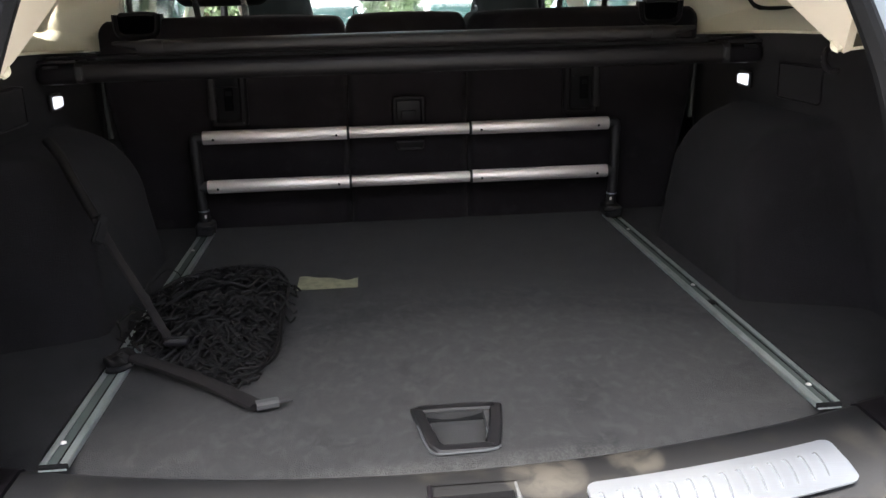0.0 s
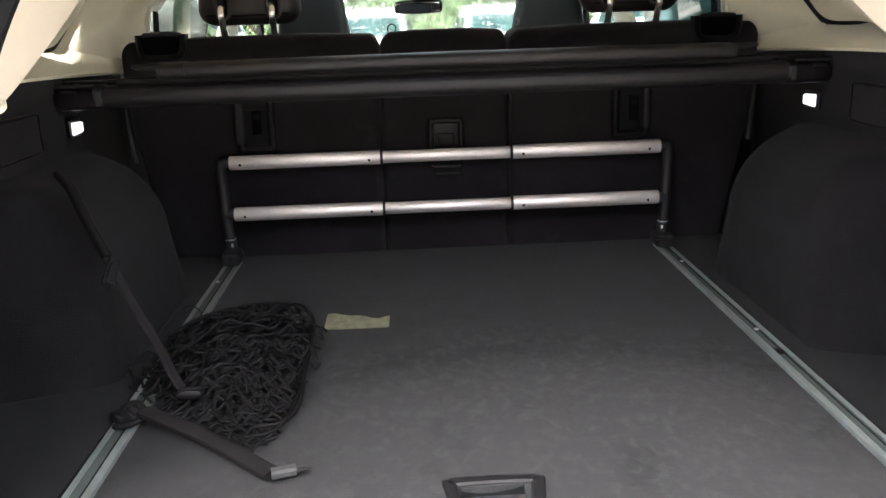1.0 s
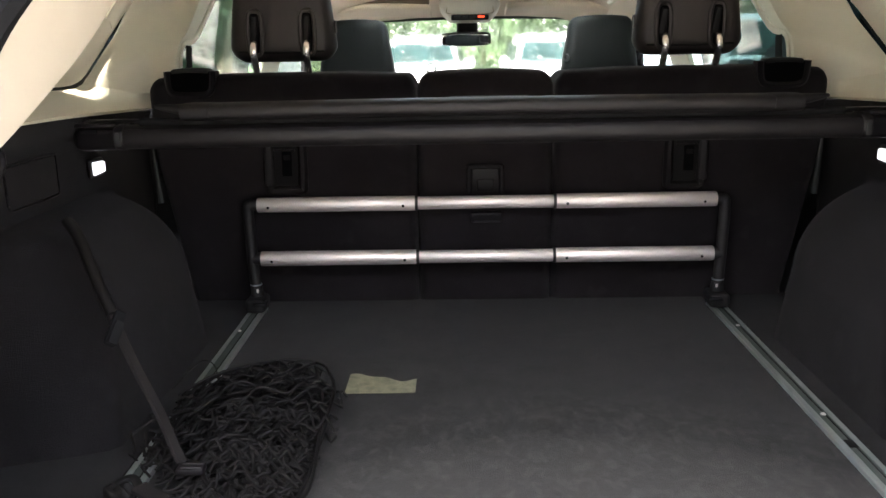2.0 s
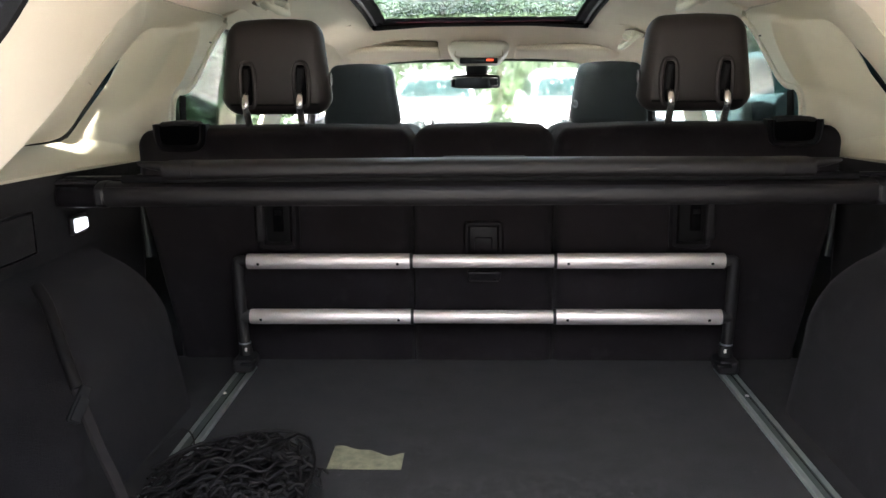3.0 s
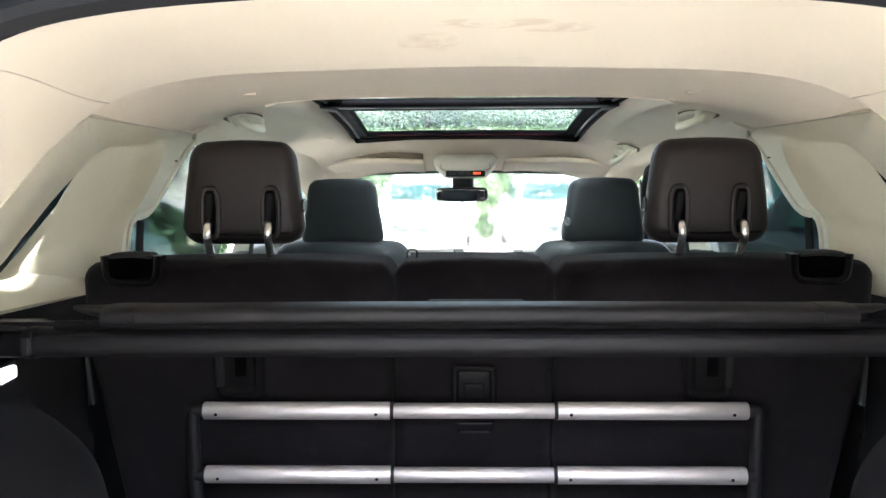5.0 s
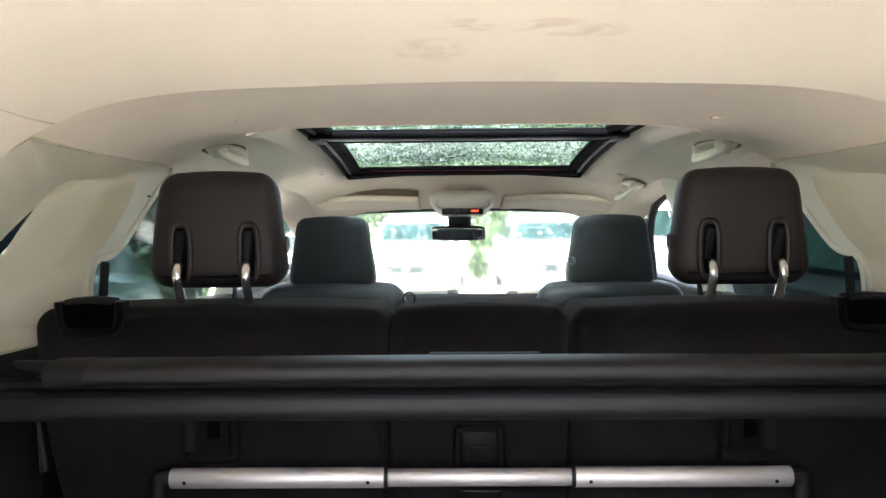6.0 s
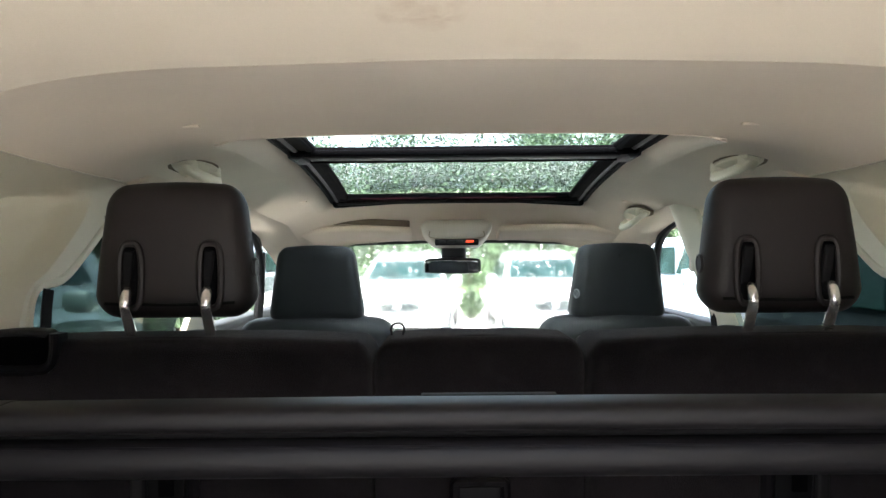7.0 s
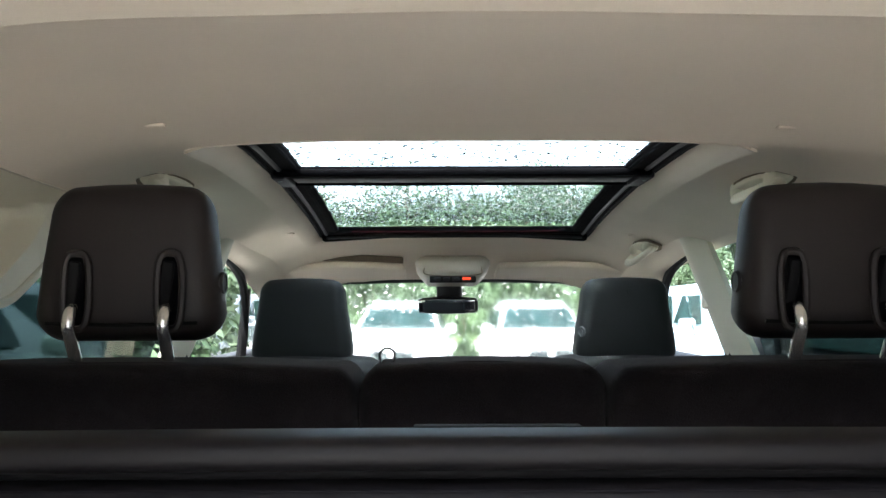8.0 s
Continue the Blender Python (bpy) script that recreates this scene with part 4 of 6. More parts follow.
for s in (-1, 1):
    y0 = 0.742 if s < 0 else 0.766
    railing = thing("floor_rail", "galvanised load rail screwed to the boot floor", "rail", "floor rails")
    prof = [(-0.0165, 0.0), (0.0165, 0.0), (0.0165, 0.0068), (0.0152, 0.008), (0.0075, 0.008), (0.0075, 0.0070), (0.011, 0.0065), (0.011, 0.003), (-0.011, 0.003), (-0.011, 0.0065), (-0.0075, 0.0070), (-0.0075, 0.008), (-0.0152, 0.008), (-0.0165, 0.0068)]
    ys = np.linspace(y0, 1.80, 12)
    part("channel", sweep([(s * rail_x(y, s), y, 0.0) for y in ys], prof), ZINC, railing)
    part("channel_bed", sweep([(s * rail_x(y, s), y, 0.0040) for y in ys], flat(0.0205, 0.0012)), DARKZINC, railing, "dull bed between the rail lips")
    # black strip laid in the bed as the shade of the overhanging lip
    part("channel_slit", sweep([(s * rail_x(y, s) + 0.0055, y, 0.0048) for y in ys], flat(0.0060 if s < 0 else 0.002, 0.0012)), RUBBER, railing, "black strip for the shade under the rail lip")
    cap = part("end_cap", rbox((0.034, 0.004, 0.0075), (s * rail_x(y0, s), y0 - 0.0025, 0.0037), 0.0012, 2), RUBBER, railing)
    part("end_lip", rbox((0.032, 0.0025, 0.002), (s * rail_x(y0, s), y0 - 0.0055, 0.0012), 0.0008, 2), ZINC, cap)
    for y in ((0.792 if s < 0 else 0.818), 1.24, 1.64):
        part("screw", lathe([(0.001, 0.0035), (0.0040, 0.0035), (0.0040, 0.0045), (0.0026, 0.0058), (0.0006, 0.0062)], 12, "z", (s * rail_x(y, s) - (0.005 if s < 0 else -0.001), y, 0.003)), SCREW, railing)
    part("slot", rbox((0.012, 0.022, 0.0012), (s * rail_x(1.155, s), 1.145, 0.0075), 0.0005, 2), RUBBER, railing, "black slot in the rail")

# telescopic barrier
barrier = thing("cargo_barrier", "telescopic barrier of silver tubes and black uprights on floor rails", "cargo barrier", at=(0, 1.775, 0))
for z in (0.2335, 0.119):
    for x0, x1, r in ((-0.470, -0.142, 0.0155), (-0.140, 0.142, 0.0135), (0.144, 0.472, 0.0155)):
        tube = part("tube", sweep([(x0 + (x1 - x0) * f, 0, z) for f in (0, 0.004, 0.5, 0.996, 1)], ring(r, 20), scale=lambda f: 0.95 if f in (0, 1) else 1.0), ALU, barrier)
        if r > 0.015:
            for x in (x0 + 0.024, x1 - 0.026):
                part("rivet", lathe([(0.0008, 0), (0.0032, 0), (0.0028, -0.0012), (0.0008, -0.0016)], 10, "y", (x, -0.0146, z - 0.003)), RUBBER, tube, "dark rivet")
    for x in (-0.141, 0.143):
        part("collar", sweep([(x - 0.003, 0, z), (x + 0.003, 0, z)], ring(0.0162, 18)), BLACK, barrier)
for s in (-1, 1):
    up = part("upright", sweep(smooth_path([(s * 0.470, 0, 0.2335), (s * 0.486, 0, 0.2335), (s * 0.4905, 0, 0.2275), (s * 0.491, 0, 0.20), (s * 0.489, 0, 0.12), (s * 0.486, 0, 0.055)], 5), ring(0.0115, 14), up=(0, 1, 0)), BLACK, barrier)
    part("branch", sweep([(s * 0.468, 0, 0.119), (s * 0.489, 0, 0.119)], ring(0.013, 14)), BLACK, up)
    part("lock_ring", lathe([(0.004, 0), (0.0125, 0), (0.0125, 0.003), (0.004, 0.003)], 16, "z", (s * 0.4855, 0, 0.062)), STEEL, up)
    part("lock_mark", rbox((0.005, 0.002, 0.008), (s * 0.4805, -0.0122, 0.052), 0.0008, 2), ALU, up, "white padlock mark")
    foot = part("foot", rbox((0.042, 0.06, 0.03), (s * 0.4835, -0.006, 0.024), 0.009, 4), BLACK, barrier)
    part("foot_knob", lathe([(0.003, 0.0), (0.013, 0.0), (0.014, 0.012), (0.011, 0.03), (0.003, 0.032)], 16, "z", (s * 0.4845, 0, 0.03)), BLACK, foot)
    part("foot_lever", rbox((0.03, 0.03, 0.008), (s * 0.472, -0.03, 0.03), 0.003, 3), SATIN, foot)

# load cover, rolled up behind the seats
cover = thing("load_cover", "rolled black load cover with cassette and stiff flap behind rear seats", "load cover", at=(0, 1.53, 0.404))
def rounded(rx, ry, power, n=28):
    """A closed outline between an ellipse and a box."""
    out = []
    for k in range(n):
        c, d = math.cos(2 * math.pi * k / n), math.sin(2 * math.pi * k / n)
        out.append((rx * math.copysign(abs(c) ** (2 / power), c), ry * math.copysign(abs(d) ** (2 / power), d)))
    return out


part("cassette", sweep([(x, 0, 0) for x in np.linspace(-0.63, 0.63, 9)], rounded(0.029, 0.021, 2.3)), COVER, cover)
for s in (-1, 1):
    cap = part("end_cap", sweep([(s * x, 0, 0) for x in (0.626, 0.629, 0.639, 0.642)], rounded(0.031, 0.0225, 2.6), scale=lambda f: 1.0 if 0 < f < 1 else 0.94), SATIN, cover)
    part("cap_lens", rbox((0.011, 0.004, 0.026), (s * 0.634, -0.0295, -0.001), 0.0016, 3), DUSTY, cap, "grey catch on the cassette end")
    mount = part("mount", rbox((0.080, 0.080, 0.038), (s * 0.681, 0.030, -0.004), 0.012, 4), SATIN, cover)
    part("mount_lip", rbox((0.078, 0.070, 0.007), (s * 0.682, 0.026, 0.021), 0.003, 3), BLACK, mount)
    part("slide_arm", sweep([(s * 0.700, 0.004, 0.027), (s * 0.60, -0.004, 0.028), (s * 0.50, -0.010, 0.030)], flat(0.014, 0.006, 0.002)), SATIN, cover)
    part("mount_slot", rbox((0.030, 0.004, 0.008), (s * 0.690, -0.0125, 0.011), 0.002, 3), RUBBER, mount)
part("cover_roll", sweep([(x, -0.008, 0.026) for x in np.linspace(-0.60, 0.60, 9)], ring(0.007, 10)), RUBBER, cover)
flap_prof = rounded(0.034, 0.0145, 2.8)


def flap_line(x):
    return (x, -0.02, 0.042 + 0.003 * math.cos(x * 2.6))


flap = part("end_flap", sweep([flap_line(x) for x in np.linspace(-0.47, 0.47, 17)], flap_prof), COVER, cover, "stiff black end flap of the cover")
for s in (-1, 1):
    part("flap_end", sweep([flap_line(s * x) for x in (0.468, 0.472, 0.488, 0.505, 0.513, 0.516)], flap_prof, scale=lambda f: 1.05 - 0.10 * max(0, f - 0.6)), COVER, flap, "folded black end of the flap")
    part("flap_tip", sweep([(s * x, -0.012, 0.046 + z) for x, z in ((0.514, 0.0), (0.530, 0.001), (0.548, 0.003), (0.562, 0.005), (0.570, 0.006))], rounded(0.016, 0.0105, 2.2, 14), scale=lambda f: 1.0 - 0.72 * f), BLACK, flap, "pointed tip")
part("cassette_lip", sweep([(x, -0.0225, 0.0130) for x in np.linspace(-0.625, 0.625, 9)], rounded(0.0022, 0.0014, 2.2, 8)), SATIN, cover)
part("pull_tab", rbox((0.136, 0.018, 0.0040), (0.001, 0.004, 0.0575), 0.0018, 3), RUBBER, cover, "short black pull tab")

# ---- rear seats ----
def seat_shape(w, s):
    """Rounded top corners; the outer side leans inwards towards the floor, clear of the wheel arch."""
    def bend(x, y, z):
        u = x / (w / 2)
        high = max(0.0, (z - 0.14) / 0.14)
        drop = 0.011 * max(0.0, (abs(u) * w / 2 - (w / 2 - 0.036)) / 0.036) ** 2 * high
        lean = 0.205 * max(0.0, 0.145 - z) * max(0.0, s * u) if s else 0.0
        return (x - s * lean, y, z + (0.006 * (1 - abs(u) ** 10) if z > 0.2 else 0) - drop)
    return bend


def recline(ob, xc):
    """Leans a finished seat back towards the boot: the higher, the further back."""
    for v in ob.data.vertices:
        x, y, z = v.co
        d = -0.020 - 0.22 * (z - 0.31)
        k = d / 1.5
        v.co = ((x + xc) * (1 + k) - xc, y + d, z + (z - 0.62) * k)


def anchor_bezel(seat, x, z, s):
    y = -0.0815
    line = [(x - 0.036, y, z + 0.080), (x - 0.035 - s * 0.002, y, z + 0.02), (x - 0.033 - s * 0.004, y, z - 0.055), (x - 0.026 - s * 0.004, y, z - 0.066), (x + 0.026 - s * 0.004, y, z - 0.066),
            (x + 0.033 - s * 0.004, y, z - 0.055), (x + 0.035 - s * 0.002, y, z + 0.02), (x + 0.036, y, z + 0.080)]
    rim = part("anchor_bezel", sweep(smooth_path(line, 4), flat(0.019, 0.016, 0.006), up=(0, 1, 0)), SATIN, seat, "black plastic child seat anchor bezel")
    part("anchor_recess", rbox((0.054, 0.006, 0.145), (x, y + 0.0015, z + 0.006), 0.002, 2), RUBBER, rim)
    part("anchor_bar", rbox((0.020, 0.006, 0.050), (x + 0.004, y - 0.003, z - 0.012), 0.002, 2), FRAME, rim)
    part("bezel_wall", rbox((0.017, 0.012, 0.138), (x + s * 0.033, y - 0.003, z + 0.012), 0.005, 4, lambda a, b, c: (a * (1 - 2.2 * c), b, c)), BLACK, rim)
    part("anchor_pin", sweep([(x - 0.022, y - 0.004, z + 0.016), (x + 0.022, y - 0.004, z + 0.016)], ring(0.0022, 6)), SATIN, rim)
    part("anchor_label", rbox((0.014, 0.002, 0.010), (x + 0.005, y - 0.0065, z + 0.002), 0.0008, 2), RUBBER, rim)


for name, x0, x1 in (("left", -0.695, -0.141), ("middle", -0.139, 0.142), ("right", 0.144, 0.70)):
    w, xc = x1 - x0, (x0 + x1) / 2
    seat = thing("folding_bench_section", "folding rear seat back trimmed in black carpet" + (", with head restraint" if name != "middle" else ", narrow middle section"), "car seat", "rear seats", at=(xc, 1.885, 0.0))
    side = {"left": -1, "middle": 0, "right": 1}[name]
    part("backrest", rbox((w, 0.15, 0.56), (0, 0, 0.208), 0.020, 5, seat_shape(w, side)), SEATBACK, seat)
    part("piping", sweep(smooth_path([(-w / 2 + 0.008, -0.066, 0.415), (-w / 2 + 0.012, -0.062, 0.448), (-w / 2 + 0.045, -0.056, 0.483), (0, -0.054, 0.4925), (w / 2 - 0.045, -0.056, 0.483), (w / 2 - 0.012, -0.062, 0.448), (w / 2 - 0.008, -0.066, 0.415)], 6), ring(0.0026, 6), up=(0, 1, 0)), SEATBACK, seat)
    part("front_padding", rbox((w - 0.03, 0.10, 0.585), (0, 0.105, 0.187 if side else 0.180), 0.022, 5), LEATHER, seat)
    part("seat_cushion", rbox((w - 0.01, 0.5, 0.16), (0, 0.38, -0.08), 0.05, 4), LEATHER, seat)
    if name == "middle":
        part("latch_bezel", sweep(smooth_path([(-0.026, -0.0805, 0.228), (0.026, -0.0805, 0.228), (0.033, -0.0805, 0.235), (0.033, -0.0805, 0.295), (0.026, -0.0805, 0.302), (-0.026, -0.0805, 0.302), (-0.033, -0.0805, 0.295), (-0.033, -0.0805, 0.235)], 3), flat(0.013, 0.012, 0.004), closed=True, up=(0, 1, 0)), SATIN, seat)
        part("latch_pocket", rbox((0.06, 0.004, 0.072), (0, -0.0795, 0.265), 0.001, 2), SATIN, seat)
        part("latch_flap", rbox((0.036, 0.006, 0.026), (0, -0.0812, 0.262), 0.003, 3), SATIN, seat)
        low = part("lower_handle", rbox((0.066, 0.012, 0.022), (0.002, -0.082, 0.196), 0.005, 4, lambda x, y, z: (x * (1 + 6 * z), y, z)), SATIN, seat)
        part("handle_lip", rbox((0.050, 0.006, 0.004), (0.002, -0.0885, 0.1885), 0.0018, 3), DUSTY, low)
        part("tether_loop", sweep(smooth_path([(-0.118, -0.01, 0.485), (-0.121, -0.012, 0.501), (-0.112, -0.012, 0.508), (-0.103, -0.012, 0.502), (-0.106, -0.01, 0.485)], 5), ring(0.0015, 8), up=(0, 1, 0)), BLACK, seat, "small black cord loop")
        for piece in seat.children_recursive:
            recline(piece, xc)
    else:
        s = side
        anchor_bezel(seat, s * 0.415 - xc, 0.325, s)
        rx = s * 0.603 - xc
        line = [(rx - 0.047, -0.066, 0.503), (rx - 0.046, -0.066, 0.480), (rx - 0.042, -0.066, 0.464), (rx - 0.030, -0.066, 0.4565), (rx, -0.066, 0.455), (rx + 0.030, -0.066, 0.4565), (rx + 0.042, -0.066, 0.464), (rx + 0.046, -0.066, 0.480), (rx + 0.047, -0.066, 0.503)]
        rel = part("release", sweep(smooth_path(line, 4), flat(0.013, 0.036, 0.005), up=(0, 1, 0)), SATIN, seat, "black plastic seat release tray")
        part("release_pocket", rbox((0.084, 0.006, 0.044), (rx, -0.0755, 0.480), 0.002, 3), FRAME, rel)
        part("release_lever", rbox((0.078, 0.034, 0.010), (rx, -0.064, 0.5045), 0.0048, 4, lambda x, y, z: (x, y, z - 0.003 * (x / 0.04) ** 2)), DUSTY, rel)
        # pale hinge strap at the outer edge of the seat back
        part("side_bracket", sweep(smooth_path([(s * 0.694 - xc, -0.066, 0.385), (s * 0.692 - xc, -0.070, 0.33), (s * 0.686 - xc, -0.074, 0.27), (s * 0.682 - xc, -0.076, 0.235)], 5), flat(0.011, 0.014), up=(0, 1, 0), scale=lambda f: 0.22 + 0.85 * f), PALEBRACKET, seat, "pale metal hinge bracket")

        for piece in seat.children_recursive:
            recline(piece, xc)

        def head(x, y, z, w2=0.112):
            f = (1 - 0.165 * min(1, max(0, (z + 0.06) / 0.15)) - 0.05 * sstep(0.05, 0.09, -z)) * (1 - 0.14 * sstep(-0.02, 0.05, y))
            return (x * f, y * (1 - 0.18 * max(0, z / 0.09)) + 0.006 * (x / w2) ** 2, z + 0.006 * (1 - (x / w2) ** 2) * (z > 0.05))

        hx = (-0.406 if s < 0 else 0.410) - xc
        rest = part("headrest", rbox((0.219, 0.105, 0.178), (hx, -0.012, 0.610), 0.031, 6, head), LEATHER, seat, "brown-black leather head restraint on chrome posts")
        part("headrest_seam", sweep(smooth_path([(hx - 0.086, -0.0595, 0.542), (hx, -0.0645, 0.540), (hx + 0.086, -0.0595, 0.542)], 6), ring(0.0022, 6)), RUBBER, rest)
        part("headrest_button", lathe([(0.002, -s * 0.0035), (0.009, -s * 0.0035), (0.010, -s * 0.0045), (0.0125, -s * 0.0045), (0.014, -s * 0.001), (0.002, s * 0.004)], 20, "x", (hx - s * 0.1035, -0.026, 0.588)), LEATHER, rest, "round side button")
        for dx in (-0.0525, 0.0525):
            sx = hx + dx - s * 0.003
            part("post_bezel", sweep([(sx + 0.0145 * math.copysign(abs(math.cos(a)) ** 0.55, math.cos(a)), -0.0665, 0.578 + 0.043 * math.copysign(abs(math.sin(a)) ** 0.75, math.sin(a))) for a in np.linspace(0, 2 * math.pi, 33)[:-1]],
                                      ring(0.0045, 8), closed=True, up=(0, 1, 0)), LEATHER, rest)
            part("post_slot", rbox((0.020, 0.010, 0.076), (sx, -0.0645, 0.578), 0.004, 3), FRAME, rest)
            part("post_guide", rbox((0.013, 0.008, 0.052), (sx - 0.002, -0.0690, 0.586), 0.003, 3, turn=Euler((radians(9), radians(7), 0)).to_matrix()), RUBBER, rest)
            part("post", sweep(smooth_path([(hx + dx, -0.060, 0.562), (hx + dx, -0.074, 0.553), (hx + dx, -0.077, 0.538), (hx + dx, -0.066, 0.518), (hx + dx, -0.045, 0.48)], 5), ring(0.0072, 12), up=(0, 1, 0)), POSTS, rest, "curved chrome post")
        for piece in [rest] + rest.children_recursive:   # the head restraint stands upright over the rear edge
            for v in piece.data.vertices:
                v.co.y -= 0.024

# ---- front seats ----
for s in (-1, 1):
    fs = thing("front_seat", "charcoal leather front seat with head restraint seen from behind", "car seat", "front seats", at=(s * 0.405 + (0.024 if s > 0 else 0.006), 3.04, 0))
    part("backrest", rbox((0.52, 0.16, 0.85), (0, 0, 0.0), 0.06, 5, lambda x, y, z: (x * (1 - 0.16 * sstep(0.1, 0.42, z)), y - 0.06 * z, z + (0.02 * (1 - (x / 0.26) ** 2) if z > 0.3 else 0))), GREYLEATHER, fs)
    part("seat_cushion", rbox((0.52, 0.52, 0.18), (0, 0.30, -0.30), 0.06, 4), GREYLEATHER, fs)

    def fhead(x, y, z):
        f = 1 - 0.17 * sstep(-0.09, 0.09, z)
        return (x * f, y * (1 - 0.15 * max(0, z / 0.09)) - 0.05 * z, z + 0.008 * (1 - (x / 0.13) ** 2) * (z > 0.05))

    hr = part("headrest", rbox((0.258, 0.12, 0.210), (0, -0.02, 0.522), 0.035, 6, fhead), GREYLEATHER, fs)
    part("headrest_seam", sweep([(0.0, -0.0795, 0.592), (0, -0.067, 0.6235), (0, -0.04, 0.6325)], ring(0.0014, 6)), RUBBER, hr)
    if s > 0:   # release button on the chamfered side of the driver-side rest
        knob = lathe([(0.001, -0.0035), (0.0045, -0.0035), (0.005, -0.002), (0.0085, -0.002), (0.009, -0.0045), (0.0115, -0.0045), (0.0135, -0.001), (0.001, 0.006)], 22, "x")
        bmesh.ops.rotate(knob, cent=(0, 0, 0), matrix=Matrix.Rotation(radians(38), 3, "Z"), verts=knob.verts)
        bmesh.ops.translate(knob, vec=(-0.1150, -0.0670, 0.497), verts=knob.verts)
        part("headrest_button", knob, GREY, hr, "round side button")
    for dx in (-0.06, 0.06):
        part("post", sweep([(dx, -0.02, 0.36), (dx, -0.02, 0.47)], ring(0.007, 10)), CHROME, hr)

# ---- overhead fittings ----
mirror_thing = thing("rear_view_mirror", "black rear-view mirror on a stem under the roof console", "mirror", at=(-0.020, 3.78, 0.565))
part("housing", rbox((0.215, 0.035, 0.062), (0, 0.012, 0), 0.017, 5, lambda x, y, z: (x, y, z * (1 - 0.15 * (x / 0.1) ** 2))), BLACK, mirror_thing)
part("mirror_glass", rbox((0.20, 0.004, 0.052), (0, -0.012, 0), 0.0018, 3, lambda x, y, z: (x, y - 0.0, z * (1 - 0.15 * (x / 0.1) ** 2))), MIRROR, mirror_thing, "silvered mirror glass")
mirror_thing.rotation_euler = (radians(9), 0, radians(-11))
part("stem", rbox((0.09, 0.05, 0.085), (0, 0.05, 0.055), 0.015, 4), BLACK, mirror_thing)
console = thing("roof_console", "cream overhead console with switches and an orange light", "console", at=(-0.004, 3.66, 0.668))
part("housing", rbox((0.250, 0.25, 0.078), (0, 0, 0.012), 0.036, 7, lambda x, y, z: (x * (0.80 + 0.20 * sstep(-0.035, 0.02, z)), y, z - 0.10 * y)), SHELL, console)
part("lid_line", sweep(smooth_path([(-0.095, -0.112, 0.050), (-0.092, -0.122, 0.020), (-0.078, -0.1245, -0.004), (0.078, -0.1245, -0.004), (0.092, -0.122, 0.020), (0.095, -0.112, 0.050)], 5), ring(0.0012, 6), up=(0, 1, 0)), SHADOWGAP, console)
part("switch_panel", rbox((0.15, 0.012, 0.022), (0.0, -0.117, -0.018), 0.004, 3), SATIN, console)
for x in (-0.05, -0.02, 0.01):
    part("switch", rbox((0.022, 0.006, 0.012), (x, -0.124, -0.018), 0.002, 2), BLACK, console)
part("indicator", rbox((0.028, 0.005, 0.008), (0.044, -0.124, -0.016), 0.002, 2), ORANGE, console, "glowing orange indicator")
for s in (-1, 1):
    def droop(x, s=s):
        return (0.022 if s * x > 0 else 0.006) * (x / 0.2) ** 2

    visor = thing("sun_visor", "cream cloth sun visor folded up against the roof", "sun visor", "sun visors", at=(-0.3975 if s < 0 else 0.372, 3.74, 0.690))
    part("flap", rbox((0.465 if s < 0 else 0.45, 0.17, 0.023), (0, 0, 0.001), 0.010, 4, lambda x, y, z: (x, y, z - 0.18 * y - droop(x))), HEADLINER, visor)
    part("clip", rbox((0.03, 0.02, 0.02), (-s * 0.2, -0.07, 0.012), 0.005, 3), CREAM, visor)
    if s < 0:
        # added strip that darkens the gap over the flap like shade
        part("card_strap", rbox((0.44, 0.012, 0.024), (0.008, -0.076, 0.036), 0.005, 3, lambda x, y, z: (x, y, 0.020 + (z - 0.020) * (0.85 + 0.9 * x) - droop(x))), SHADOWGAP, visor, "dark brown strip for the shade between flap and roof")
    part("pivot", rbox((0.04, 0.04, 0.03), (s * 0.2, 0.06, -0.012), 0.008, 3), CREAM, visor)


